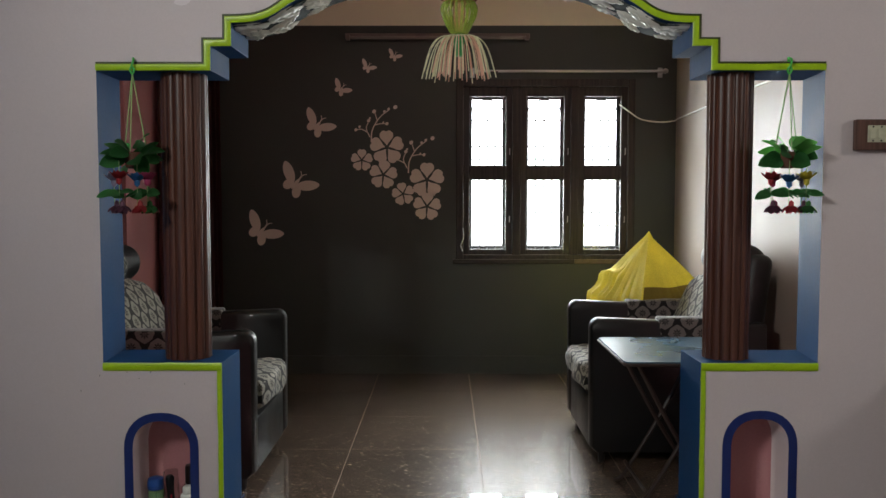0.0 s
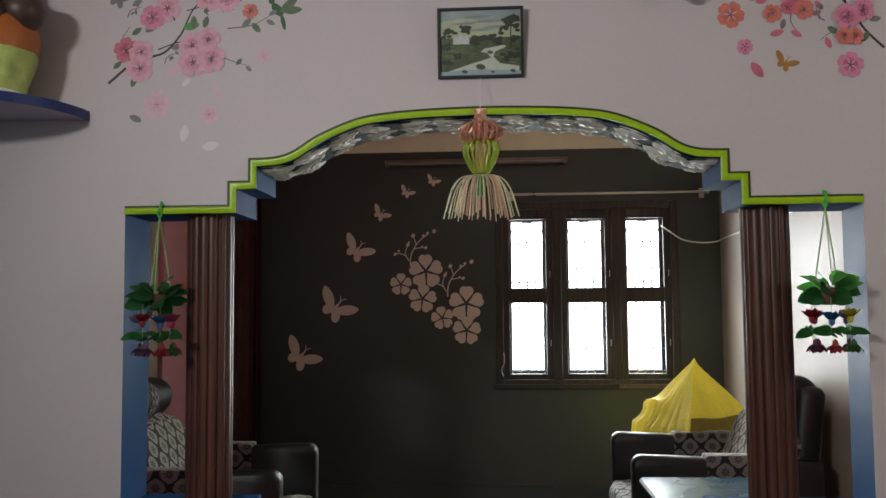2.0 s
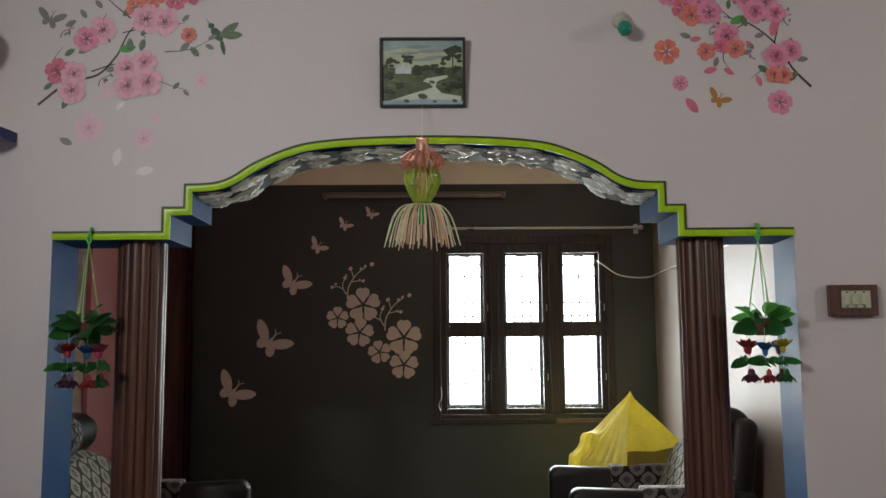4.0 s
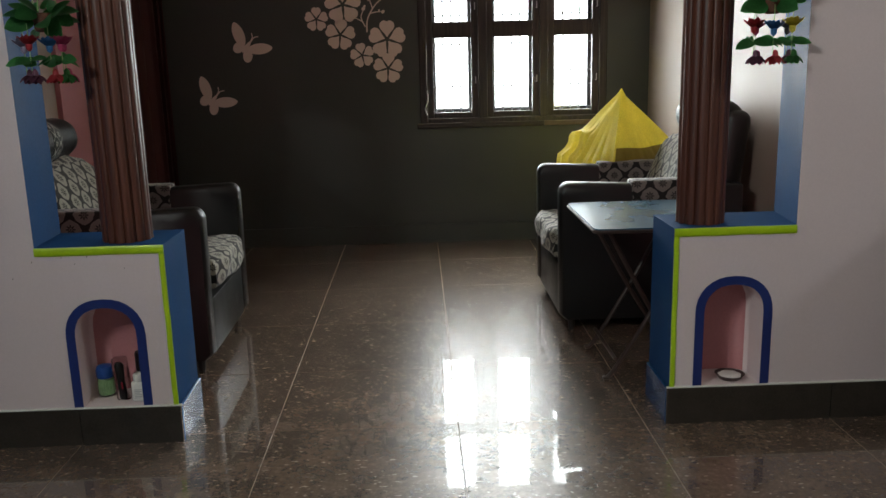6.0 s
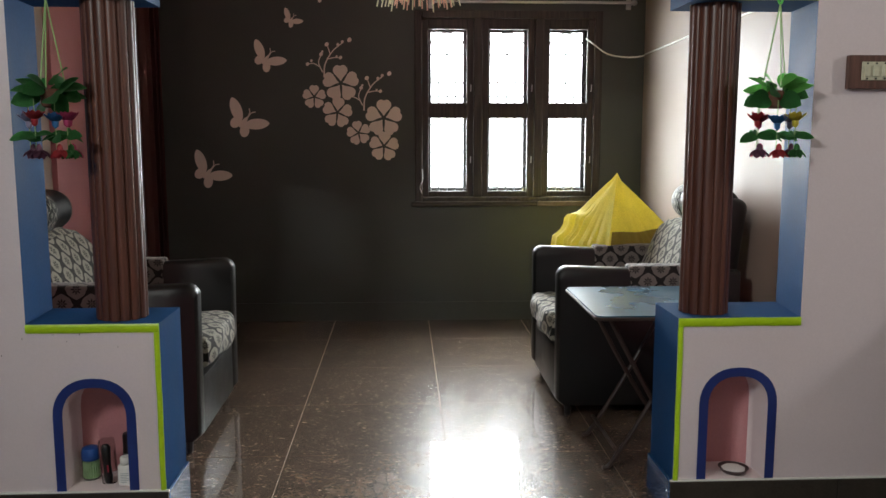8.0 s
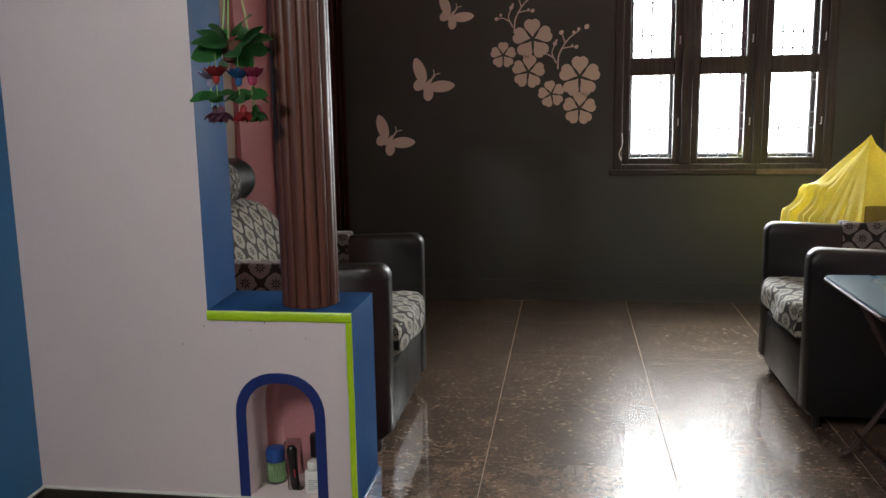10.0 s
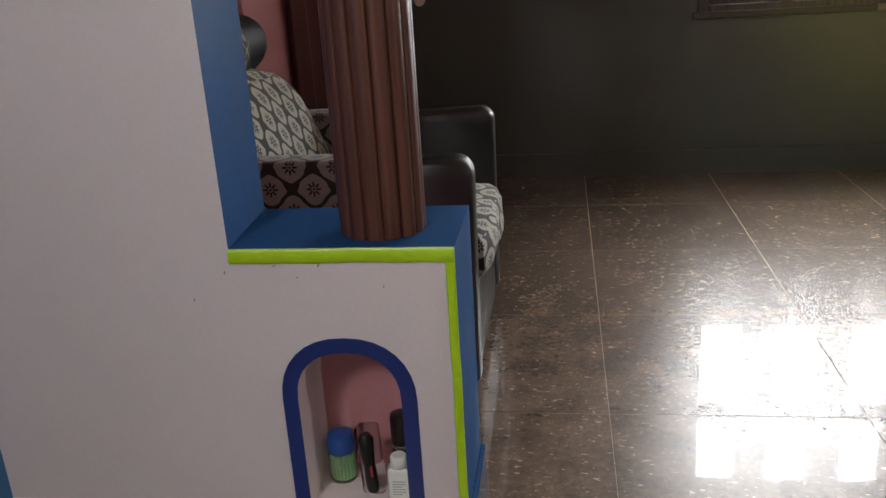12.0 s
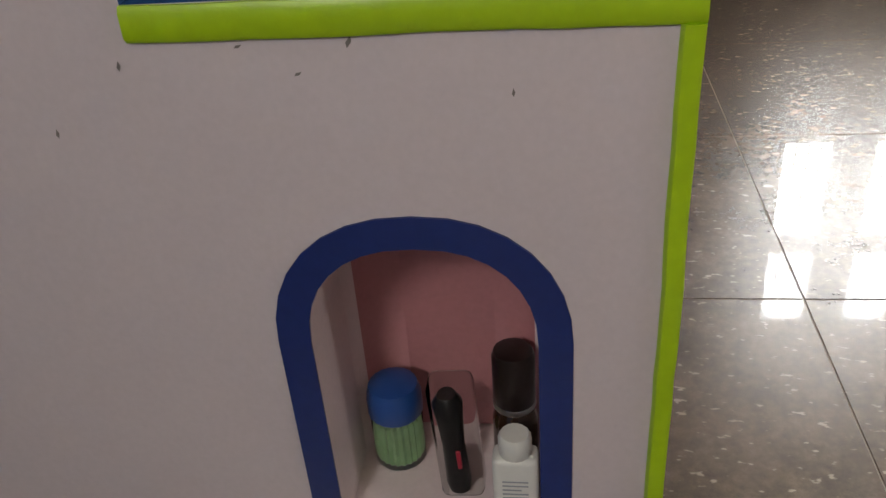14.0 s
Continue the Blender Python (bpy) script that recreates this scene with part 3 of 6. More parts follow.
for x0, x1 in ((0.154, 0.550), (0.625, 1.032), (1.103, 1.503)):
    bm = bm_new()
    ix0, ix1 = x0 + 0.046, x1 - 0.050
    y0, y1 = FAR + 0.02, FAR + 0.06
    for a, b, c, d in ((x0 - 0.006, ix0, 0.994, 2.391), (ix1, x1 + 0.006, 0.994, 2.391), (ix0, ix1, 0.994, 1.043), (ix0, ix1, 2.306, 2.391), (ix0, ix1, 1.618, 1.740)):
        box(bm, a, b, y0, y1, c, d, 0.004, 1)
    sash = part("sash", bm, DARKWOOD, window)
    for z0, z1 in ((1.043, 1.618), (1.740, 2.306)):
        bm = bm_new()
        box(bm, ix0, ix1, FAR + 0.038, FAR + 0.042, z0, z1)
        pane = part("pane", bm, GLASS if z0 < 1.7 else DIMMED, sash)
        pane.visible_shadow = False
    bm = bm_new()
    xm, half = (ix0 + ix1) / 2, (ix1 - ix0) / 2
    for k in range(5):
        xb = ix0 + 0.018 + (ix1 - ix0 - 0.036) * k / 4
        top = 2.30 if k in (0, 4) else 2.12
        tube(bm, ((xb, FAR + 0.12, 1.00), (xb, FAR + 0.12, top)), 0.006, 6)
    for zb in (1.06, 1.24, 1.35, 1.57, 1.79, 1.90, 2.12):
        tube(bm, ((ix0 - 0.02, FAR + 0.125, zb), (ix1 + 0.02, FAR + 0.125, zb)), 0.005, 6)
    tube(bm, [(xm - half * math.cos(math.pi * i / 12), FAR + 0.12, 2.12 + 0.17 * math.sin(math.pi * i / 12)) for i in range(13)], 0.006, 6)
    tube(bm, [(xm - 0.5 * half * math.cos(math.pi * i / 10), FAR + 0.12, 2.12 + 0.09 * math.sin(math.pi * i / 10)) for i in range(11)], 0.004, 6)
    lathe(bm, [(0.004, 0), (0.012, 0.008), (0.012, 0.016), (0.004, 0.024)], (xm, FAR + 0.12, 2.11), 8)
    part("grille", bm, IRON, window, "grey iron bars with an arched top")
    bm = bm_new()
    for a, b, c, d in ((ix0 - 0.06, ix0 + 0.016, 0.99, 2.37), (ix1 - 0.016, ix1 + 0.06, 0.99, 2.37), (ix0 + 0.016, ix1 - 0.016, 0.99, 1.070), (ix0 + 0.016, ix1 - 0.016, 2.295, 2.37)):
        box(bm, a, b, FAR + 0.135, FAR + 0.165, c, d, 0.003, 1)
    part("outer_frame", bm, DARKWOOD, window)
    for z in (1.27, 1.83):
        bm = bm_new()
        tube(bm, ((ix1 + 0.03, FAR + 0.012, z), (ix1 + 0.03, FAR - 0.012, z), (ix1 + 0.03, FAR - 0.012, z + 0.05)), 0.004, 6)
        part("latch", bm, STEEL, sash, "small steel latch")
for x0, x1, name, color, label in ((WX0 - 0.03, 1.07, "dark_sill_wood", (0.025, 0.019, 0.014), "dark wooden sill"), (1.071, WX1 - 0.03, "worn_sill_wood", (0.13, 0.095, 0.055), "worn brown stretch of the wooden sill")):
    bm = bm_new()
    box(bm, x0, x1, FAR - 0.03, FAR - 0.0125, WZ0 - 0.03, WZ0 + 0.008, 0.005, 2)
    part("window_sill", bm, mat(name, color, 0.55, vary=0.35, grain=30), window, label)
bm = bm_new()
tube(bm, smooth_path(((0.142, FAR - 0.02, 1.03), (0.128, FAR - 0.03, 1.08), (0.150, FAR - 0.02, 1.14), (0.147, FAR - 0.014, 1.22))), 0.004, 6)
part("stay_hook", bm, STEEL, window, "thin steel stay hook")

# ---- rod and tube light on the far wall ----
rod = thing("curtain_rod", (1.02, FAR, 2.502), "bare steel curtain rod above the window", "curtain rod")
bm = bm_new()
tube(bm, ((0.20, FAR - 0.06, 2.502), (1.782, FAR - 0.06, 2.502)), 0.011, 12)
part("pole", bm, STEEL, rod, smooth=True)
for x in (0.22, 1.762):
    bm = bm_new()
    box(bm, x - 0.012, x + 0.012, FAR - 0.075, FAR, 2.482, 2.489, 0.002, 1)
    box(bm, x - 0.02, x + 0.02, FAR - 0.006, FAR, 2.457, 2.537, 0.002, 1)
    part("bracket", bm, STEEL, rod)
bm = bm_new()
lathe(bm, [(0.011, -0.01), (0.02, 0.0), (0.022, 0.012), (0.016, 0.028), (0.004, 0.034)], (1.782, FAR - 0.06, 2.502), 14, rot=Matrix.Rotation(radians(90), 3, "Y"))
part("finial", bm, STEEL, rod, smooth=True)
tl = thing("tube_light", (-0.08, FAR, 2.78), "unlit fluorescent tube light with a white batten", "tube light")
bm = bm_new()
box(bm, -0.82, 0.69, FAR - 0.035, FAR, 2.772, 2.812, 0.006, 2)
# white batten darkened in colour for its dust and the shade it hangs in
part("batten", bm, mat("dusty_shaded_batten_paint", (0.17, 0.13, 0.12), 0.5, vary=0.2, blotch=6), tl)
bm = bm_new()
tube(bm, ((-0.78, FAR - 0.055, 2.772), (0.65, FAR - 0.055, 2.772)), 0.014, 14)
part("tube", bm, mat("frosted_lamp_glass", (0.24, 0.21, 0.20), 0.25, vary=0.03), tl, smooth=True)
for x in (-0.795, 0.665):
    bm = bm_new()
    box(bm, x - 0.016, x + 0.016, FAR - 0.075, FAR - 0.03, 2.752, 2.797, 0.004, 2)
    part("holder", bm, bpy.data.materials["dusty_shaded_batten_paint"], tl)


# ---- cut-out decals ----
def blob(bm, cx, cz, a, b, turn, y, n=18, mi=0, pinch=0.0):
    """A flat oval leaf, pinched to points at its ends."""
    c, s = math.cos(turn), math.sin(turn)
    pts = []
    for i in range(n):
        t = 2 * math.pi * i / n
        u, v = a * math.cos(t), b * math.sin(t) * (1 - pinch * abs(math.cos(t)) ** 3)
        pts.append((cx + u * c - v * s, cz + u * s + v * c))
    flat_xz(bm, pts, y, mi)


def ribbon(bm, ctrl, w, y, mi=0, taper=0.4):
    p = [(q.x, q.z) for q in smooth_path([(a, 0, b) for a, b in ctrl], 5)]
    for i in range(len(p) - 1):
        d = Vector((p[i + 1][0] - p[i][0], p[i + 1][1] - p[i][1]))
        if d.length < 1e-6:
            continue
        nrm = Vector((-d.y, d.x)).normalized()
        w0, w1 = (w * (1 - (1 - taper) * k / (len(p) - 1)) / 2 for k in (i, i + 1))
        e = d.normalized() * w * 0.12
        flat_xz(bm, ((p[i][0] + nrm.x * w0, p[i][1] + nrm.y * w0), (p[i][0] - nrm.x * w0, p[i][1] - nrm.y * w0), (p[i + 1][0] - nrm.x * w1 + e.x, p[i + 1][1] - nrm.y * w1 + e.y), (p[i + 1][0] + nrm.x * w1 + e.x, p[i + 1][1] + nrm.y * w1 + e.y)), y, mi)


def butterfly_shape(bm, cx, cz, s, turn, y, mi=0):
    """Wings seen half from the side, one upright and one reaching out; s is its span."""
    c, d = math.cos(turn), math.sin(turn)

    def at(u, v):
        return cx + s * (u * c - v * d), cz + s * (u * d + v * c)
    for k, (u, v, a, b, r, pinch) in enumerate(((-0.20, 0.24, 0.31, 0.135, radians(107), 0.25), (0.27, -0.12, 0.31, 0.13, radians(2), 0.25), (-0.23, -0.06, 0.15, 0.12, radians(40), 0.0), (-0.03, -0.27, 0.16, 0.115, radians(80), 0.0), (-0.04, -0.06, 0.17, 0.05, radians(48), 0.3))):
        x, z = at(u, v)
        blob(bm, x, z, s * a, s * b, turn + r, y - 0.0003 * k, 22, mi, pinch)
    ribbon(bm, [at(0.06, 0.06), at(0.12, 0.16), at(0.11, 0.26)], 0.022 * s, y, mi, 1.0)
    ribbon(bm, [at(0.07, 0.05), at(0.16, 0.15), at(0.26, 0.17)], 0.022 * s, y - 0.0003, mi, 1.0)


def petal_flower(bm, cx, cz, r, turn, y, mi=0, gap=0.07, hole=0.12, n=5):
    for k in range(n):
        a0 = turn + 2 * math.pi * k / n
        pts = []
        half = math.pi / n - gap
        for u, w in ((hole, 0.35), (0.22, 0.52), (0.40, 0.84), (0.60, 1.0), (0.78, 0.95), (0.91, 0.75), (0.98, 0.48), (0.995, 0.26), (0.93, 0.0)):
            pts.append((u, half * w))
        loop = [(u, -w) for u, w in pts] + [(u, w) for u, w in reversed(pts[:-1])]
        flat_xz(bm, [(cx + r * u * math.cos(a0 + w), cz + r * u * math.sin(a0 + w)) for u, w in loop], y, mi)


DY = FAR - 0.002
for bx, bz, bs, turn in ((-1.512, 1.227, 0.31, 0.0), (-1.220, 1.627, 0.32, 0.03), (-1.042, 2.097, 0.26, 0.05), (-0.850, 2.382, 0.155, 0.0), (-0.632, 2.557, 0.125, 0.1), (-0.415, 2.647, 0.115, 0.15)):
    bm = bm_new()
    butterfly_shape(bm, bx - 0.03 * bs, bz - 0.06 * bs, bs, turn, DY)
    part("butterfly_decal", bm, SKIN, None, "flat pinkish cream butterfly decal on the dark wall", category="wall decal")["group"] = "butterfly decals"
fd = thing("flower_decal", (-0.45, FAR, 1.8), "pinkish cream flower spray decal on the dark wall", "wall decal")
for fx, fz, fr, turn in ((-0.692, 1.782, 0.092, 0.3), (-0.484, 1.887, 0.142, 0.35), (-0.514, 1.662, 0.118, 0.2), (-0.351, 1.504, 0.095, 0.5), (-0.153, 1.620, 0.145, 0.3), (-0.153, 1.400, 0.118, 0.25)):
    bm = bm_new()
    petal_flower(bm, fx, fz, fr, turn, DY, gap=0.055, hole=0.13)
    part("flower", bm, SKIN, fd)
for ox, oz in ((-0.593, 1.982), (-0.287, 1.727)):
    for k, (pts, w) in enumerate((
            (((-0.02, -0.05), (-0.01, 0.05), (0.05, 0.15), (0.13, 0.215)), 0.011),
            (((-0.03, -0.01), (-0.06, 0.06), (-0.04, 0.12)), 0.009),
            (((-0.05, 0.03), (-0.10, 0.055), (-0.135, 0.05)), 0.009),
            (((0.01, 0.09), (0.06, 0.10), (0.10, 0.10)), 0.009),
            (((0.03, 0.13), (0.01, 0.19)), 0.009))):
        bm = bm_new()
        ribbon(bm, [(ox + u, oz + v) for u, v in pts], w, DY - 0.0003 * k, taper=0.7)
        part("twig", bm, SKIN, fd)
    for k, (u, v, r) in enumerate(((0.18, 0.235, 0.019), (0.125, 0.22, 0.013), (0.09, 0.20, 0.012), (-0.04, 0.125, 0.016), (-0.03, 0.145, 0.01), (-0.145, 0.05, 0.015), (0.11, 0.10, 0.015), (0.005, 0.20, 0.018), (-0.115, 0.075, 0.012), (0.08, 0.11, 0.009))):
        bm = bm_new()
        blob(bm, ox + u, oz + v, r, r * 0.85, 0.8, DY - 0.0015 - 0.0002 * k, 10)
        part("bud", bm, SKIN, fd)

# ---- maroon curtain in the corner ----
cur = thing("curtain", (-1.94, 6.4, 0), "dark maroon door curtain hanging in folds", "curtain")
line = smooth_path(((-1.965, 5.92, 0), (-1.96, 6.2, 0), (-1.955, 6.55, 0), (-1.93, 6.96, 0), (-1.85, 7.05, 0)), 18)
bm = bm_new()
cols = []
for i, p in enumerate(line):
    d = (line[min(i + 1, len(line) - 1)] - line[max(i - 1, 0)]).normalized()
    nrm = Vector((-d.y, d.x, 0))
    k = 0.028 * math.sin(i * 0.95) + 0.008 * math.sin(i * 2.3)
    cols.append([[bm.verts.new((p.x + nrm.x * (k * (0.6 + 0.4 * (1 - z / 2.6)) + o), p.y + nrm.y * (k * (0.6 + 0.4 * (1 - z / 2.6)) + o), z)) for z in (0.03, 0.7, 1.4, 2.1, 2.58)] for o in (0.0, 0.003)])
for a, b in zip(cols, cols[1:]):
    for side in (0, 1):
        for j in range(4):
            bm.faces.new((a[side][j], b[side][j], b[side][j + 1], a[side][j + 1]))
    for j in (0, 4):
        bm.faces.new((a[0][j], b[0][j], b[1][j], a[1][j]))
for c in (cols[0], cols[-1]):
    for j in range(4):
        bm.faces.new((c[0][j], c[0][j + 1], c[1][j + 1], c[1][j]))
part("cloth", bm, MAROON, cur, smooth=True)
bm = bm_new()
tube(bm, ((-1.965, 5.80, 2.59), (-1.965, 7.09, 2.59)), 0.011, 10)
part("rod", bm, STEEL, cur)
for y in (5.83, 7.07):
    bm = bm_new()
    box(bm, XL + 0.029, -1.955, y - 0.01, y + 0.01, 2.58, 2.60, 0.002, 1)
    part("bracket", bm, STEEL, cur)


# ---- armchairs ----
def pillow(bm, size, at, rot=None, puff=0.5, n=10, seed=0.0):
    """A rounded cushion: a box with bulged faces."""
    g = bmesh.ops.create_cube(bm, size=2.0)
    es = list({e for v in g["verts"] for e in v.link_edges})
    r = bmesh.ops.subdivide_edges(bm, edges=es, cuts=n, use_grid_fill=True)
    vs = list({v for v in bm.verts if v.is_valid and v.co.length < 1.75 and max(abs(c) for c in v.co) > 0.999})
    for v in vs:
        x, y, z = v.co
        k = [1 - puff * 0.22 * (v.co[i] ** 4 if True else 0) for i in range(3)]
        q = Vector((x * k[1] ** 0.5 * k[2] ** 0.5, y * k[0] ** 0.5 * k[2] ** 0.5, z * (1 - puff * 0.5 * max(x ** 6, y ** 6))))
        lump = 1 + 0.035 * math.sin(5.1 * x + 2.3 * y + seed) * math.cos(3.7 * y - 1.9 * z + 2 * seed)
        q = Vector((q.x * lump, q.y * lump, q.z * (1 + 2.2 * (lump - 1))))
        q = Vector((q.x * size[0] / 2, q.y * size[1] / 2, q.z * size[2] / 2))
        v.co = Vector(at) + (rot @ q if rot is not None else q)
    return vs


def arm_mesh(bm, y0, y1, x1=0.0, x0=-0.96, top=0.812, bottom=0.07):
    """Side profile with a rolled front edge, rounded across the top."""
    prof = [(x0, bottom), (x1 - 0.03, bottom), (x1, bottom + 0.03)]
    for i in range(7):
        a = math.pi / 2 * i / 6
        prof.append((x1 + 0.004 - 0.055 * (1 - math.cos(a)), top - 0.055 + 0.055 * math.sin(a)))
    prof += [(-0.35, top - 0.012), (x0, top - 0.03)]
    rows = []
    w = y1 - y0
    for f, drop in ((0.0, 0.02), (0.10, 0.006), (0.25, 0.0), (0.75, 0.0), (0.90, 0.006), (1.0, 0.02)):
        row = []
        for k, (x, z) in enumerate(prof):
            zz = z - drop if k >= 3 else z
            xx = x - drop * 0.7 if 1 <= k <= 9 else x
            row.append(bm.verts.new((xx, y0 + f * w, zz)))
        rows.append(row)
    for a, b in zip(rows, rows[1:]):
        for i in range(len(prof)):
            j = (i + 1) % len(prof)
            bm.faces.new((a[i], a[j], b[j], b[i]))
    bm.faces.new(rows[0])
    bm.faces.new(rows[-1])


def armchair():
    ch = thing("armchair", (0, 0, 0), "black leatherette armchair with cream and black damask cushions", "armchair", "facing armchairs")
    bm = bm_new()
    box(bm, -0.90, -0.012, 0.10, 0.82, 0.07, 0.345, 0.010, 2)
    part("base", bm, LEATHER, ch, smooth=True)
    for y0 in (0.0, 0.815):
        bm = bm_new()
        arm_mesh(bm, y0, y0 + 0.105)
        arm = part("arm", bm, LEATHER, ch, "black leatherette arm with a rolled front", smooth=True)
        bm = bm_new()
        box(bm, -0.80, -0.37, y0 - 0.006, y0 + 0.111, 0.56, 0.815, 0.014, 3)
        box_uv(part("arm_cover", bm, FABRIC2, arm, "grey patterned cloth arm cover", smooth=True), 7.5)
    for x in (-0.86, -0.07):
        for y in (0.05, 0.87):
            bm = bm_new()
            lathe(bm, [(0.014, 0.0), (0.018, 0.01), (0.022, 0.078)], (x, y, 0), 10)
            part("foot", bm, BLACKP, ch)
    bm = bm_new()
    pillow(bm, (0.86, 0.70, 0.20), (-0.385, 0.46, 0.435), Matrix.Rotation(radians(-4), 3, "Y"), 0.55)
    box_uv(part("seat_cushion", bm, FABRIC, ch, "plump cream and black damask seat cushion", smooth=True), 8.0)
    lean = Matrix.Rotation(radians(-7), 3, "Y")
    bm = bm_new()
    vs = box(bm, -0.075, 0.075, 0.112, 0.808, -0.36, 0.56, 0.055, 4)
    bmesh.ops.transform(bm, matrix=Matrix.Translation((-0.905, 0, 0.60)) @ lean.to_4x4(), verts=bm.verts)
    part("back_frame", bm, LEATHER, ch, smooth=True)
    bm = bm_new()
    pillow(bm, (0.22, 0.72, 0.52), (-0.775, 0.46, 0.745), Matrix.Rotation(radians(-24), 3, "Y"), 0.7, seed=1.7)
    box_uv(part("back_cushion", bm, FABRIC, ch, "puffed cream and black damask back cushion", smooth=True), 8.0)
    bm = bm_new()
    turn = Matrix.Rotation(radians(-90), 3, "X")
    lathe(bm, [(0.02, -0.31), (0.075, -0.305), (0.100, -0.285), (0.108, -0.24), (0.108, 0.24), (0.100, 0.285), (0.075, 0.305), (0.02, 0.31)], (-0.915, 0.46, 1.10), 28, rot=turn)
    head = part("headrest", bm, LEATHER, ch, "black leatherette headrest roll", smooth=True)
    for y in (-0.17, 0.02):
        bm = bm_new()
        lathe(bm, [(0.1085, y - 0.055), (0.1105, y - 0.05), (0.1105, y + 0.05), (0.1085, y + 0.055)], (-0.915, 0.46, 1.10), 28, rot=turn)
        ob = part("band", bm, HEADBAND, head, "patterned cloth band", smooth=True)
        box_uv(ob, 11.0)
    return ch


chair = armchair()
chair.location = (-0.952, 4.205, 0)
tagged(copy_thing(chair, pose(0.80, 5.58, 0, 0, 0, 180)), "black leatherette armchair with damask cushions beside the folding table")

# ---- folding table ----
table = thing("folding_table", (1.1, 4.3, 0), "folding table with a grey-blue top and crossed brown legs", "table")
TX0, TX1, TY0, TY1, TZ = 0.80, 1.40, 3.785, 4.47, 0.743
bm = bm_new()
ring = []
for cx, cy, a0 in ((TX1 - .035, TY1 - .035, 0), (TX0 + .035, TY1 - .035, 90), (TX0 + .035, TY0 + .035, 180), (TX1 - .035, TY0 + .035, 270)):
    for i in range(7):
        a = radians(a0 + 15 * i)
        ring.append((cx + .035 * math.cos(a), cy + .035 * math.sin(a)))
lo, hi = [bm.verts.new((x, y, TZ - 0.02)) for x, y in ring], [bm.verts.new((x, y, TZ)) for x, y in ring]
bm.faces.new(lo)
bm.faces.new(hi)
for i in range(len(ring)):
    j = (i + 1) % len(ring)
    bm.faces.new((lo[i], lo[j], hi[j], hi[i]))
part("tabletop", bm, TABLETOP, table)
bm = bm_new()
tube(bm, [(x, y, TZ - 0.013) for x, y in ring] + [(*ring[0], TZ - 0.013)], 0.008, 8)
part("edge_band", bm, BROWNMETAL, table, smooth=True)
for y in (3.93, 4.36):
    for xa, xb, dy in ((0.88, 1.27, 0.0), (1.30, 0.93, 0.02)):
        bm = bm_new()
        s = 1 if xb > xa else -1
        tube(bm, smooth_path(((xa, y + dy, TZ - 0.02), ((xa + xb) / 2, y + dy, 0.36), (xb, y + dy, 0.05), (xb + 0.05 * s, y + dy, 0.012)), 5), 0.011, 8)
        part("leg", bm, BROWNMETAL, table, smooth=True)
for x, z in ((1.27, 0.05), (0.93, 0.05)):
    bm = bm_new()
    tube(bm, ((x, 3.93, z + 0.06), (x, 4.38, z + 0.06)), 0.008, 8)
    part("stretcher", bm, BROWNMETAL, table, smooth=True)

# ---- yellow cloth over a stand by the window ----
stand = thing("covered_stand", (1.42, 6.00, 0), "stand draped with a peaked sheer yellow cloth near the window", "covered stand")
bm = bm_new()
box(bm, 1.16, 1.68, 5.76, 6.26, 0.40, 0.72, 0.02, 2)
for x in (1.19, 1.65):
    for y in (5.79, 6.23):
        box(bm, x - 0.02, x + 0.02, y - 0.02, y + 0.02, 0, 0.40, 0.004, 1)
part("stand", bm, DARKWOOD, stand)
bm = bm_new()
NA, NS = 192, 26
grid = []
for j in range(NS + 1):
    s = j / NS
    row = []
    for i in range(NA):
        a = 2 * math.pi * i / NA
        sq = 1 / max(abs(math.cos(a - 0.47)), abs(math.sin(a - 0.47)))
        reach = 0.315 * sq * (1 + 0.04 * math.cos(a + math.pi))
        fold = 1.4 * (abs(math.sin(a * 13 + 0.9 * math.sin(3 * a))) ** 0.5 - 0.6) * 2 + 0.5 * math.sin(a * 37 + 2)
        side = 0.5 - 0.5 * math.tanh(3.0 * math.cos(a + 0.6))
        if s < 0.62:
            t = s / 0.62
            r, z = reach * t * (1.06 - 0.06 * t), 1.235 - 0.43 * t ** 0.96
            amp = 0.020 * t ** 4 * (0.10 + 1.1 * side)
        else:
            t = (s - 0.62) / 0.38
            r, z = reach * (1 + 0.06 * t), 0.80 - 0.42 * t
            amp = (0.020 + 0.010 * t) * (0.15 + 0.95 * side)
        left = math.exp(-((a - 3.0) / 0.5) ** 2)
        shoulder = left * math.exp(-((s - 0.44) / 0.06) ** 2)
        r += amp * fold + 0.03 * shoulder - 0.055 * left * min(1.0, s / 0.5) ** 3 * (1 - 0.5 * s)
        z += 0.04 * shoulder + 0.006 * math.sin(5 * a + 9 * s)
        row.append(bm.verts.new((1.42 + r * math.cos(a) - 0.05 * (1 - s), 6.00 + r * math.sin(a) - 0.24 * (1 - s), z)))
    grid.append(row)
for a, b in zip(grid[1:], grid[2:]):
    for i in range(NA):
        j = (i + 1) % NA
        low = grid.index(a)
        f = bm.faces.new((a[i], a[j], b[j], b[i]))
        # olive on the lower front faces: shade and show-through put into the colour
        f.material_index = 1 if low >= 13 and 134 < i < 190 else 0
for v in grid[0]:
    bm.verts.remove(v)
tip = bm.verts.new((1.37, 5.76, 1.250))
for i in range(NA):
    bm.faces.new((grid[1][i], grid[1][(i + 1) % NA], tip))
cloth = part("cloth", bm, [YELLOW, sheer("yellow_cloth_in_shade", (0.20, 0.15, 0.03))], stand, "thin yellow cloth in pleats", smooth=True)

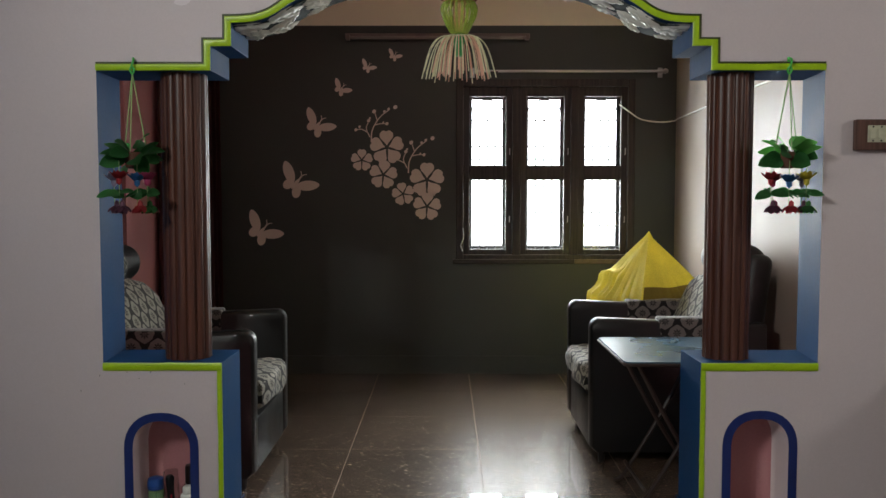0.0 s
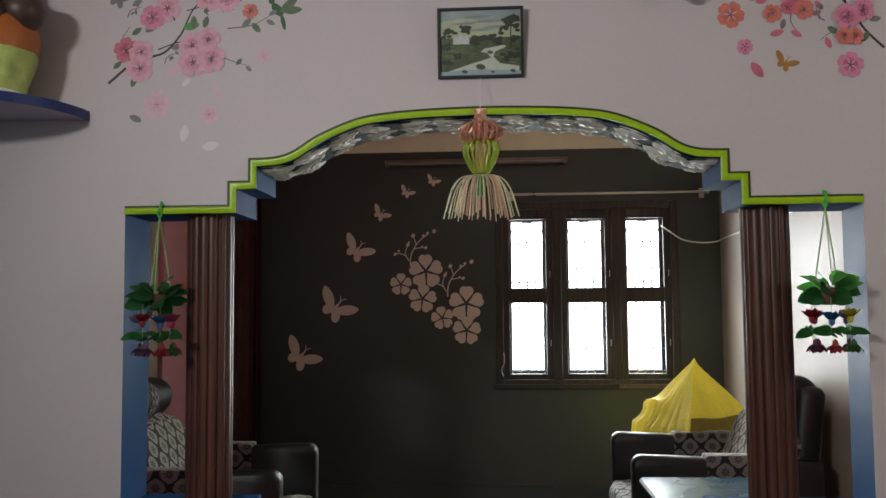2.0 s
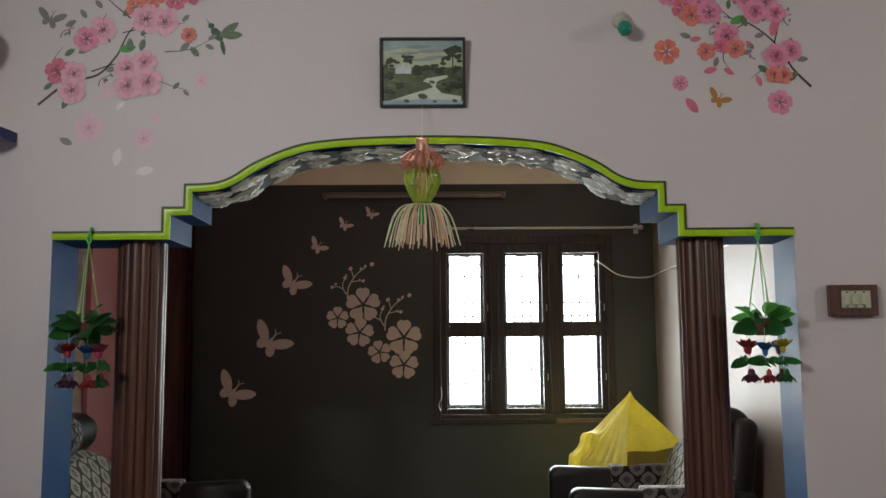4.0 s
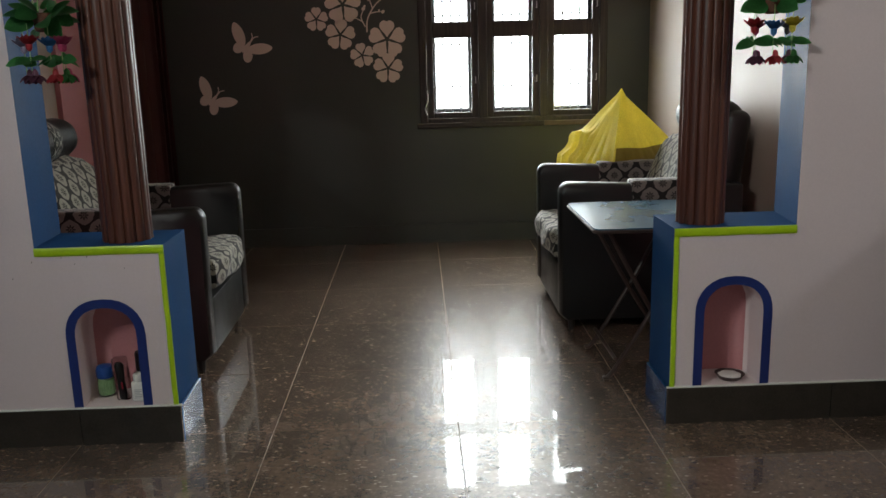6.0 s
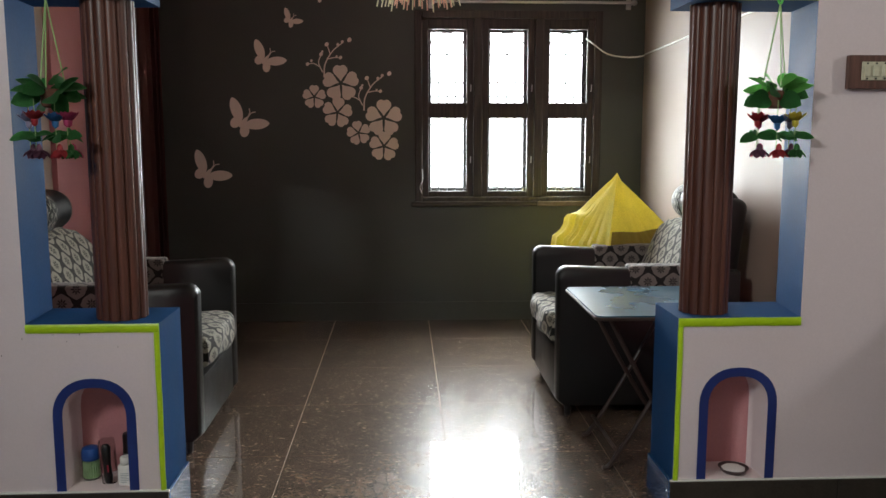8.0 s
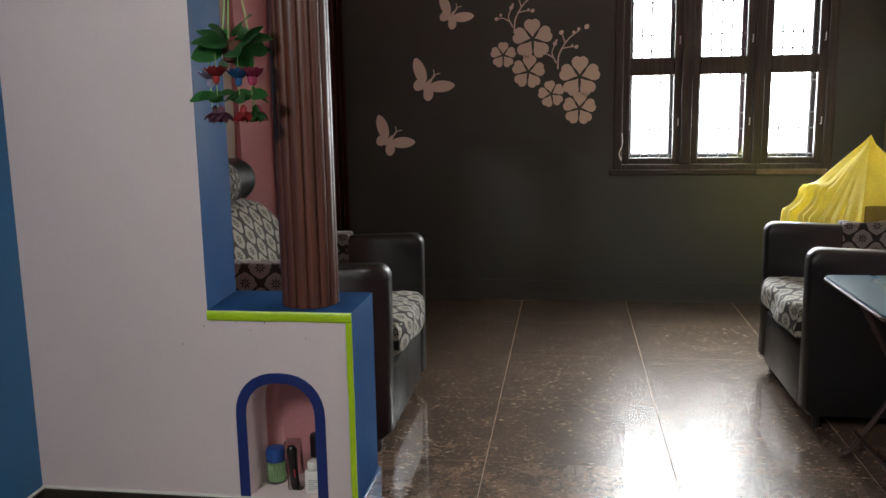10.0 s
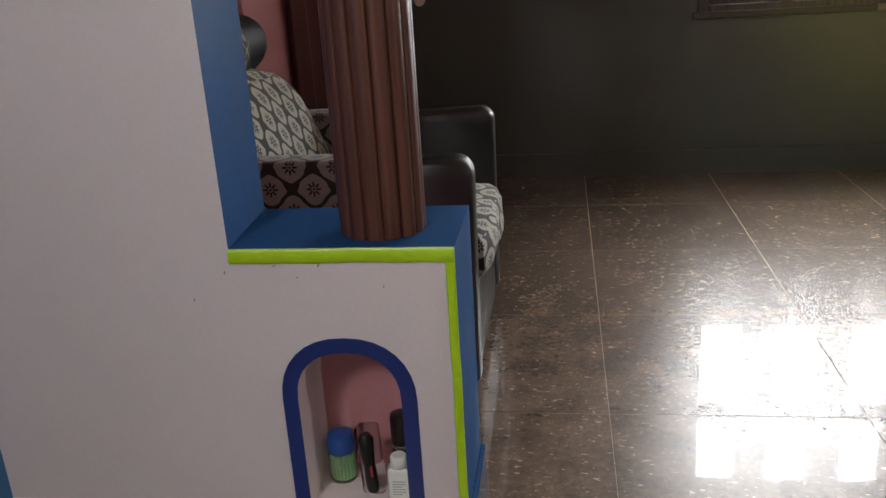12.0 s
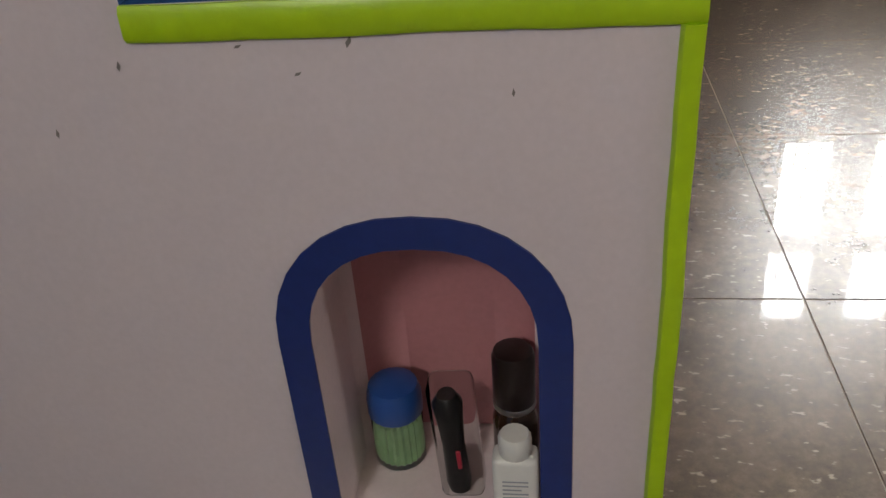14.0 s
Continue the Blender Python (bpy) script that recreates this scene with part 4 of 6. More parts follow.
# ---- cable, socket and cord on the side wall ----
bm = bm_new()
WX = XR - 0.008
tube(bm, smooth_path(((1.44, FAR + 0.03, 2.24), (1.50, FAR - 0.02, 2.185), (1.60, FAR - 0.04, 2.115), (1.75, FAR - 0.05, 2.09), (1.87, FAR - 0.05, 2.10), (WX, FAR - 0.12, 2.115), (WX, 6.3, 2.13), (WX, 5.55, 2.15), (WX, 4.6, 2.16), (WX, P1 + 0.01, 2.2)), 6), 0.006, 8)
part("cable", bm, WHITEP, None, "white cable sagging from the window along the wall", smooth=True, category="cable")
sock = thing("wall_socket", (XR, 5.72, 1.77), "white surface socket box on the pink wall", "socket")
bm = bm_new()
box(bm, XR - 0.045, XR, 5.66, 5.78, 1.715, 1.83, 0.008, 2)
part("box", bm, WHITEP, sock)
bm = bm_new()
box(bm, XR - 0.05, XR - 0.044, 5.69, 5.72, 1.76, 1.80, 0.002, 1)
part("switch", bm, WHITEP, sock)
for dy in (-0.012, 0.012):
    bm = bm_new()
    tube(bm, smooth_path(((XR - 0.01, 5.70 + dy, 1.83), (XR - 0.012, 5.695 + dy * 1.6, 2.3), (XR - 0.01, 5.69 + dy, HIGH - 0.02)), 6), 0.007, 8)
    part("wire", bm, mat("beige_wire", (0.25, 0.2, 0.15), 0.5), sock, "beige wire running up the wall", smooth=True)
plug = thing("charger", (XR, 5.79, 1.70), "black plug-in charger with a dangling cord", "charger")
bm = bm_new()
box(bm, XR - 0.085, XR - 0.03, 5.755, 5.80, 1.665, 1.725, 0.006, 2)
box(bm, XR - 0.06, XR - 0.044, 5.74, 5.78, 1.715, 1.735, 0.002, 1)
part("plug", bm, BLACKP, plug)
bm = bm_new()
X2 = XR - 0.03
tube(bm, smooth_path(((X2, 5.78, 1.67), (X2, 5.80, 1.58), (X2, 5.88, 1.45), (X2, 5.86, 1.34), (X2, 5.78, 1.36), (X2, 5.74, 1.46), (X2, 5.80, 1.56), (X2, 5.78, 1.63), (X2, 5.74, 1.50), (X2, 5.79, 1.36), (X2, 5.80, 1.25), (X2, 5.81, 1.20)), 7), 0.003, 6)
part("cord", bm, BLACKP, plug, smooth=True)
bm = bm_new()
box(bm, X2 - 0.006, X2 + 0.006, 5.79, 5.83, 1.19, 1.205, 0.002, 1)
part("connector", bm, BLACKP, plug)

# ---- columns in the side openings ----
col = thing("column", (-1.085, 3.605, LEDGE), "brown varnished reeded round column on the blue ledge", "column", "pair of columns")
bm = bm_new()
N, REEDS = 168, 14
rings = []
for z in (LEDGE + 0.001, LEDGE + 0.012, 1.4, 1.972, 1.981):
    row = []
    for i in range(N):
        a = 2 * math.pi * i / N
        r = 0.085 + 0.010 * abs(math.sin(REEDS * a / 2)) ** 0.45
        row.append(bm.verts.new((-1.085 + r * math.cos(a), 3.605 + r * math.sin(a), z)))
    rings.append(row)
for a, b in zip(rings, rings[1:]):
    for i in range(N):
        bm.faces.new((a[i], a[(i + 1) % N], b[(i + 1) % N], b[i]))
bm.faces.new(rings[0])
bm.faces.new(rings[-1])
part("shaft", bm, COLUMN, col, smooth=False)
copy_thing(col, pose(1.182, 3.605, LEDGE, 0, 0, 7))

# ---- silver leaves under the arch ----
moulding = thing("leaf_moulding", (MIDX, (P0 + P1) / 2, 2.36), "silver painted plaster leaf relief under the arch", "moulding")


def relief_leaf(bm, at, along, across, down, length, width, high, seed):
    """A domed leaf with a midrib and ribs, laid on a surface."""
    rnd = random.Random(seed)
    nu, nv = 12, 8
    rows = []
    for i in range(nu + 1):
        u = i / nu
        w = width / 2 * (math.sin(math.pi * min(u * 1.02, 1.0) ** 0.8) ** 0.75 if 0 < u < 1 else 0.02)
        row = []
        for j in range(nv + 1):
            v = -1 + 2 * j / nv
            h = high * (1 - v * v) ** 0.6 * math.sin(math.pi * u) ** 0.5 if 0 < u < 1 else 0.0
            h *= 0.82 + 0.18 * math.cos(u * 26 + abs(v) * 5) - 0.45 * math.exp(-(v / 0.16) ** 2)
            w2 = w * (1 + 0.07 * math.sin(u * 22 + rnd.random()))
            row.append(bm.verts.new(at + along * ((u - 0.5) * length) + across * (v * w2) + down * (h - 0.002)))
        rows.append(row)
    for a, b in zip(rows, rows[1:]):
        for j in range(nv):
            bm.faces.new((a[j], a[j + 1], b[j + 1], b[j]))


soffit = inset(arch_line, LW)
seg_len = [0.0]
for a, b in zip(soffit, soffit[1:]):
    seg_len.append(seg_len[-1] + math.dist(a, b))


def on_soffit(s):
    for i in range(len(soffit) - 1):
        if s <= seg_len[i + 1]:
            t = (s - seg_len[i]) / (seg_len[i + 1] - seg_len[i])
            a, b = Vector(soffit[i]), Vector(soffit[i + 1])
            d = (b - a).normalized()
            return a.lerp(b, t), d
    return Vector(soffit[-1]), (Vector(soffit[-1]) - Vector(soffit[-2])).normalized()


total = seg_len[-1]
rnd = random.Random(5)
COUNT = 13
for k in range(COUNT):
    s = total * (k + 0.5) / COUNT
    p, d = on_soffit(s)
    along, down = Vector((d.x, 0, d.y)), Vector((d.y, 0, -d.x))
    for y, turn, ln, wd in ((P0 + 0.078, 0.3, 0.185, 0.105), (P0 + 0.170, -0.3, 0.175, 0.100), (P0 + 0.248, 0.4, 0.140, 0.07)):
        q = turn * (1 if k % 2 else -1) + rnd.uniform(-0.2, 0.2)
        al = (along * math.cos(q) + Vector((0, 1, 0)) * math.sin(q)).normalized()
        ac = al.cross(down).normalized()
        bm = bm_new()
        relief_leaf(bm, Vector((p.x, y, p.y)) + along * rnd.uniform(-0.02, 0.02), al, ac, down, ln, wd, 0.027 + rnd.uniform(-0.003, 0.004), k)
        part("leaf", bm, SILVER, moulding, smooth=True)
# dark sheet just under the soffit, filling the gaps between leaves
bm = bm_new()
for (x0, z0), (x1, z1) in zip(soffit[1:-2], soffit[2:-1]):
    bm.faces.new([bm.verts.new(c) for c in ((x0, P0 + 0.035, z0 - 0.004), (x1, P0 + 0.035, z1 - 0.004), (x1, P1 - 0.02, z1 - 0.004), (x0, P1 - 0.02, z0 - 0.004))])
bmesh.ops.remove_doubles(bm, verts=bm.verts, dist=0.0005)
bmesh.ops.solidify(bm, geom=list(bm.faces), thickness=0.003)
part("backing", bm, mat("dark_leaf_backing", (0.05, 0.06, 0.06), 0.8, spec=0.03, vary=0.2), moulding)

# ---- hanging flower mobiles ----
LEAF = sheer("green_silk_leaf", (0.045, 0.21, 0.05))
LEAF_LIT = sheer("backlit_green_silk_leaf", (0.17, 0.52, 0.11))
CORD = mat("pale_green_cord", (0.26, 0.42, 0.16), 0.6)
HOOK = mat("bright_green_plastic", (0.07, 0.45, 0.08), 0.35)
REDS = mat("red_silk_petals", (0.35, 0.025, 0.035), 0.6, vary=0.25, grain=90)
BLUES = mat("blue_silk_petals", (0.03, 0.13, 0.32), 0.6, vary=0.25, grain=90)
YELLOWS = mat("yellow_silk_petals", (0.6, 0.5, 0.05), 0.6, vary=0.25, grain=90)
PLUMS = mat("plum_silk_petals", (0.11, 0.035, 0.07), 0.6, vary=0.25, grain=90)
MAGENTA = mat("magenta_silk_petals", (0.42, 0.05, 0.14), 0.6, vary=0.25, grain=90)
LAVENDER = mat("lavender_silk_petals", (0.28, 0.25, 0.36), 0.6, vary=0.25, grain=90)
PEAT = mat("brown_basket", (0.10, 0.04, 0.02), 0.8, vary=0.3, grain=90)


def silk_leaf(bm, at, yaw, tilt, length, width, curl, roll=0.0):
    nu, nv = 8, 4
    rows = []
    m = Matrix.Rotation(yaw, 3, "Z") @ Matrix.Rotation(tilt, 3, "Y") @ Matrix.Rotation(roll, 3, "X")
    for i in range(nu + 1):
        u = i / nu
        w = width / 2 * (math.sin(math.pi * u ** 0.85) ** 0.6 if 0 < u < 1 else 0.05)
        row = []
        for j in range(nv + 1):
            v = -1 + 2 * j / nv
            row.append(bm.verts.new(Vector(at) + m @ Vector((u * length, v * w, -curl * u * u * length + 0.18 * w * abs(v)))))
        rows.append(row)
    faces = []
    for a, b in zip(rows, rows[1:]):
        for j in range(nv):
            faces.append(bm.faces.new((a[j], a[j + 1], b[j + 1], b[j])))
    bmesh.ops.solidify(bm, geom=faces, thickness=0.0012)


def silk_flower(bm, at, r, seed, lift=1):
    """A many-petalled head, drooping or, with lift -1, cupped upwards."""
    rnd = random.Random(seed)
    for layer, (n, k, tilt) in enumerate(((8, 1.0, 0.45), (7, 0.85, 0.75), (5, 0.6, 1.05))):
        for i in range(n):
            a = 2 * math.pi * i / n + layer * 0.5 + rnd.uniform(-0.15, 0.15)
            silk_leaf(bm, Vector(at), a, lift * tilt + rnd.uniform(-0.1, 0.1), r * k, r * 0.62 * k, 0.25 * lift)
    lathe(bm, [(0.002, 0.02 * lift), (r * 0.22, 0.012 * lift), (r * 0.25, -0.004 * lift), (r * 0.1, -0.012 * lift)], at, 8)


def mobile(cx, seed, mirror):
    rnd = random.Random(seed)
    cy = P0 - 0.02
    mo = thing("hanging_flower_mobile", (cx, cy, 2.0), "artificial hanging plant with green leaves and small coloured flowers", "hanging plant", "hanging flower mobiles")
    bm = bm_new()
    tube(bm, smooth_path(((cx, P0 - 0.010, 2.028), (cx + 0.006, P0 - 0.022, 2.02), (cx, cy - 0.006, 1.995), (cx - 0.008, cy, 1.98), (cx, cy, 1.965), (cx + 0.008, cy, 1.98), (cx, cy - 0.004, 1.995)), 5), 0.0045, 6)
    box(bm, cx - 0.003, cx + 0.003, P0 - 0.012, P0, 2.012, 2.032, 0.001, 1)
    part("hook", bm, HOOK, mo, "bright green plastic hook", smooth=True)
    for dx, dy in ((-0.045, 0.02), (0.045, 0.02), (0.0, -0.04)):
        bm = bm_new()
        tube(bm, ((cx, cy, 1.967), (cx + dx, cy + dy, 1.66)), 0.0025, 5)
        part("cord", bm, CORD, mo)
    bm = bm_new()
    lathe(bm, [(0.022, 1.59), (0.032, 1.595), (0.038, 1.635), (0.025, 1.655)], (cx, cy, 0), 14)
    part("basket", bm, PEAT, mo, smooth=True)
    for k in range(19):
        a = 2 * math.pi * k / 19 + rnd.uniform(-0.15, 0.15)
        bm = bm_new()
        up = k % 2 == 0
        silk_leaf(bm, (cx + 0.03 * math.cos(a), cy + 0.03 * math.sin(a), 1.65 + rnd.uniform(-0.03, 0.02)), a, (-0.65 if up else 0.25) + rnd.uniform(-0.25, 0.3), rnd.uniform(0.072, 0.102), rnd.uniform(0.06, 0.075), rnd.uniform(0.15, 0.5), rnd.uniform(0.5, 1.2) * (1 if math.cos(a) > 0 else -1))
        # lighter green on the right mobile stands in for light from behind
        part("leaf", bm, LEAF if k % 2 or mirror else LEAF_LIT, mo, smooth=True)
    tints = [REDS, BLUES, MAGENTA if mirror else YELLOWS, LAVENDER, MAGENTA]
    for k, m in enumerate(tints):
        a = math.radians((205, 262, 325, 30, 120)[k]) if not mirror else math.radians((235, 290, 320, 190, 60)[k])
        fx, fy = cx + 0.08 * math.cos(a), cy + 0.05 * math.sin(a)
        bm = bm_new()
        silk_flower(bm, (fx, fy, 1.538 + rnd.uniform(-0.008, 0.008)), 0.05, seed + k, -1)
        part("flower", bm, m, mo, smooth=True)
        bm = bm_new()
        tube(bm, ((fx, fy, 1.62), (fx, fy, 1.445)), 0.0015, 5)
        part("string", bm, CORD, mo)
        for j in range(3):
            b = a + j * 2.1
            bm = bm_new()
            silk_leaf(bm, (fx, fy, 1.492), b, -0.1 + rnd.uniform(-0.2, 0.3), rnd.uniform(0.05, 0.075), rnd.uniform(0.036, 0.048), 0.25, rnd.uniform(0.5, 1.1) * (1 if math.cos(b) > 0 else -1))
            part("leaf", bm, LEAF, mo, smooth=True)
        bm = bm_new()
        silk_flower(bm, (fx + 0.01, fy, 1.443), 0.046, seed + 20 + k)
        part("flower", bm, (PLUMS, REDS, LEAF, PLUMS, MAGENTA)[k], mo, smooth=True)
    return mo


mobile(-1.245, 11, True)
mobile(1.366, 12, False)

# ---- drinking-straw lantern in the arch ----
STRAW_O = mat("clear_orange_plastic", (0.85, 0.42, 0.30), 0.25, vary=0.1, trans=0.7, bump=0.0)
STRAW_G = mat("clear_lime_plastic", (0.55, 0.70, 0.10), 0.25, vary=0.1, trans=0.7, bump=0.0)
STRAW_P = mat("pale_pink_straw", (0.8, 0.46, 0.34), 0.35, vary=0.1, trans=0.3, bump=0.0)
STRAW_W = mat("pale_green_straw", (0.72, 0.72, 0.48), 0.35, vary=0.1, trans=0.3, bump=0.0)
GREENP = mat("green_plastic_core", (0.05, 0.35, 0.10), 0.3, vary=0.1)
LX, LY = 0.053, P0 - 0.10
lan = thing("straw_lantern", (LX, LY, 2.10), "orange and lime drinking-straw lantern with a fringed skirt", "lantern")
bm = bm_new()
tube(bm, ((LX, P0 - 0.004, 2.50), (LX, P0 - 0.035, 2.50), (LX, LY, 2.36)), 0.0015, 5)
part("thread", bm, WHITEP, lan)
bm = bm_new()
lathe(bm, [(0.020, 2.11), (0.022, 2.18), (0.020, 2.27), (0.024, 2.355)], (LX, LY, 0), 36, wave=0.06, count=12)
part("stem", bm, STRAW_O, lan, "clear orange straw stem", smooth=True)


def ribs(name, prof, m, n, w=0.006):
    """Flat plastic strips bowed out round the stem, each one a part."""
    for k in range(n):
        a = 2 * math.pi * k / n
        bm = bm_new()
        tube(bm, smooth_path([(LX + r * math.cos(a), LY + r * math.sin(a), z) for r, z in prof], 4), w, 5)
        part(name, bm, m, lan, smooth=True)


ribs("orange_strip", ((0.024, 2.30), (0.055, 2.295), (0.082, 2.265), (0.062, 2.235), (0.022, 2.225)), STRAW_O, 20, 0.0055)
ribs("lime_strip", ((0.028, 2.235), (0.060, 2.220), (0.066, 2.185), (0.040, 2.125), (0.020, 2.10)), STRAW_G, 18, 0.0055)
bm = bm_new()
lathe(bm, [(0.016, 2.02), (0.018, 2.06), (0.026, 2.095), (0.020, 2.11)], (LX, LY, 0), 16)
part("core", bm, GREENP, lan, "green plastic core", smooth=True)
rnd = random.Random(8)
for k in range(64):
    a = 2 * math.pi * k / 64 + rnd.uniform(-0.04, 0.04)
    out = rnd.uniform(0.115, 0.15) if k % 2 else rnd.uniform(0.075, 0.115)
    low = rnd.uniform(1.928, 1.96)
    bm = bm_new()
    tube(bm, smooth_path([(LX + r * math.cos(a), LY + r * math.sin(a), z) for r, z in ((0.016, 2.095), (out * 0.5, 2.09), (out * 0.78, 2.045), (out, low))], 3), 0.0023, 5)
    part("straw", bm, (STRAW_P, STRAW_W)[k % 2], lan, smooth=True)

# ---- picture over the arch ----
pic = thing("framed_picture", (0.054, P0, 2.50), "small dark-framed landscape picture leaning from the wall", "picture")
FRAME = mat("dark_picture_frame", (0.02, 0.022, 0.025), 0.35, vary=0.15)
SCENE = {k: mat("painted_" + k, c, 0.4, vary=v, grain=g, blotch=12, bump=0.02, coat=0.3) for k, c, v, g in (
    ("sky", (0.29, 0.35, 0.36), 0.25, 20), ("dusk", (0.44, 0.46, 0.32), 0.25, 20), ("cloud", (0.24, 0.28, 0.28), 0.25, 30), ("meadow", (0.085, 0.105, 0.055), 0.5, 60), ("trees", (0.032, 0.045, 0.027), 0.5, 90), ("grass", (0.15, 0.18, 0.085), 0.4, 80),
    ("river", (0.55, 0.58, 0.50), 0.15, 40), ("lake", (0.32, 0.42, 0.48), 0.15, 40), ("house", (0.55, 0.60, 0.60), 0.2, 60), ("rock", (0.08, 0.08, 0.06), 0.4, 80))}
px0, px1, pz0, pz1 = -0.116, 0.226, 2.505, 2.785
lean = Matrix.Translation((0, P0, pz0)) @ Matrix.Rotation(radians(5.0), 4, "X") @ Matrix.Translation((0, -P0, -pz0))


def pic_part(name, bm, m, label=""):
    bmesh.ops.transform(bm, matrix=lean, verts=bm.verts)
    return part(name, bm, m, pic, label)


bm = bm_new()
for a, b, c, d in ((px0, px1, pz0, pz0 + 0.011), (px0, px1, pz1 - 0.011, pz1), (px0, px0 + 0.011, pz0 + 0.011, pz1 - 0.011), (px1 - 0.011, px1, pz0 + 0.011, pz1 - 0.011)):
    box(bm, a, b, P0 - 0.018, P0 - 0.001, c, d, 0.002, 1)
pic_part("frame", bm, FRAME, "thin black picture frame")
cy = P0 - 0.006
bm = bm_new()
box(bm, px0 + 0.008, px1 - 0.008, cy, P0 - 0.002, pz0 + 0.008, pz1 - 0.008)
pic_part("canvas", bm, SCENE["meadow"])
pw, ph = px1 - px0 - 0.022, pz1 - pz0 - 0.022


def uv(u, v):
    return px0 + 0.011 + u * pw, pz0 + 0.011 + v * ph


bm = bm_new()
flat_xz(bm, [uv(0, 0.60), uv(1, 0.60), uv(1, 1), uv(0, 1)], cy - 0.001)
pic_part("painted_sky", bm, SCENE["sky"])
bm = bm_new()
flat_xz(bm, [uv(0, 0.58), uv(1, 0.58), uv(1, 0.80), uv(0.8, 0.85), uv(0.5, 0.84), uv(0.3, 0.89), uv(0, 0.83)], cy - 0.0014)
pic_part("painted_dusk", bm, SCENE["dusk"])
bm = bm_new()
for k, (u, v, a) in enumerate(((0.30, 0.80, 0.05), (0.62, 0.83, 0.07), (0.45, 0.90, 0.06), (0.68, 0.74, 0.05), (0.50, 0.70, 0.06))):
    blob(bm, *uv(u, v), a, 0.006, 0.03, cy - 0.0016 - 0.00003 * k, 14, 0, 0.4)
pic_part("painted_cloud", bm, SCENE["cloud"])
bm = bm_new()
flat_xz(bm, [uv(0.5, 0.36), uv(0.55, 0.41), uv(0.8, 0.46), uv(0.82, 0.43), uv(0.68, 0.36), uv(0.66, 0.28), uv(0.74, 0.18), uv(0.98, 0.13), uv(0.98, 0.05), uv(0.05, 0.05), uv(0.28, 0.14), uv(0.50, 0.22), uv(0.63, 0.27), uv(0.58, 0.34)], cy - 0.0014)
pic_part("painted_river", bm, SCENE["river"])
bm = bm_new()
flat_xz(bm, [uv(0, 0), uv(1, 0), uv(1, 0.06), uv(0.5, 0.09), uv(0, 0.06)], cy - 0.0018)
pic_part("painted_water", bm, SCENE["lake"])
rnd = random.Random(3)
k = 0
for u, v, r, n in ((0.14, 0.66, 0.07, 9), (0.30, 0.70, 0.07, 9), (0.02, 0.62, 0.05, 6), (0.45, 0.575, 0.05, 12), (0.56, 0.58, 0.05, 12), (0.66, 0.58, 0.05, 12), (0.88, 0.80, 0.10, 26), (0.87, 0.86, 0.06, 12), (0.80, 0.68, 0.06, 6), (0.96, 0.72, 0.06, 6), (0.84, 0.28, 0.09, 10), (0.95, 0.33, 0.08, 8), (0.2, 0.3, 0.06, 7), (0.06, 0.45, 0.06, 7), (0.42, 0.5, 0.05, 7), (0.72, 0.52, 0.06, 8), (0.10, 0.20, 0.06, 6), (0.93, 0.55, 0.06, 8)):
    bm = bm_new()
    for i in range(n):
        x, z = uv(min(max(u + rnd.uniform(-r, r), 0.04), 0.96), min(v + rnd.uniform(-r, r) * 0.8, 0.95))
        blob(bm, x, z, 0.007 + rnd.random() * 0.005, 0.0065, 0, cy - 0.002 - 0.00002 * k, 8)
        k += 1
    pic_part("painted_tree", bm, SCENE["trees"])
grass = random.Random(6)
bm = bm_new()
for k in range(46):
    u, v = grass.uniform(0.06, 0.94), grass.uniform(0.16, 0.52)
    blob(bm, *uv(u, v), grass.uniform(0.008, 0.020), 0.0022, grass.uniform(-0.15, 0.15), cy - 0.00125 - 0.000002 * k, 8)
pic_part("painted_grass", bm, SCENE["grass"])
bm = bm_new()
flat_xz(bm, [uv(0.87, 0.4), uv(0.885, 0.4), uv(0.885, 0.75), uv(0.87, 0.75)], cy - 0.0021)
pic_part("painted_trunk", bm, SCENE["trees"])
bm = bm_new()
flat_xz(bm, [uv(0.16, 0.48), uv(0.36, 0.48), uv(0.365, 0.55), uv(0.33, 0.62), uv(0.30, 0.57), uv(0.26, 0.66), uv(0.22, 0.58), uv(0.19, 0.64), uv(0.16, 0.57)], cy - 0.0045)
pic_part("painted_house", bm, SCENE["house"])
for u, v, a in ((0.50, 0.13, 0.02), (0.30, 0.06, 0.012), (0.65, 0.05, 0.008), (0.9, 0.06, 0.012), (0.62, 0.35, 0.012)):
    bm = bm_new()
    blob(bm, *uv(u, v), a, a * 0.55, -0.2, cy - 0.003, 10)
    pic_part("painted_rock", bm, SCENE["rock"])

# ---- lamp holder with a green bulb ----
lh = thing("lamp_holder", (0.865, P0, 2.87), "white angled lamp holder with a small green bulb", "wall lamp")
bm = bm_new()
lathe(bm, [(0.037, 0.0), (0.037, 0.010), (0.026, 0.024), (0.022, 0.052)], (0.858, P0, 2.862), 24, rot=Matrix.Rotation(radians(122), 3, "X"))
part("holder", bm, mat("aged_white_plastic", (0.42, 0.42, 0.37), 0.4, vary=0.15, grain=60), lh, "aged white plastic batten holder", smooth=True)
bm = bm_new()
lathe(bm, [(0.014, 0.0), (0.024, 0.014), (0.029, 0.034), (0.024, 0.054), (0.010, 0.064)], (0.860, P0 - 0.045, 2.835), 20, rot=Matrix.Rotation(radians(146), 3, "X"))
part("bulb", bm, mat("green_bulb_glass", (0.02, 0.22, 0.16), 0.12, vary=0.05, bump=0), lh, "small green glass bulb", smooth=True)
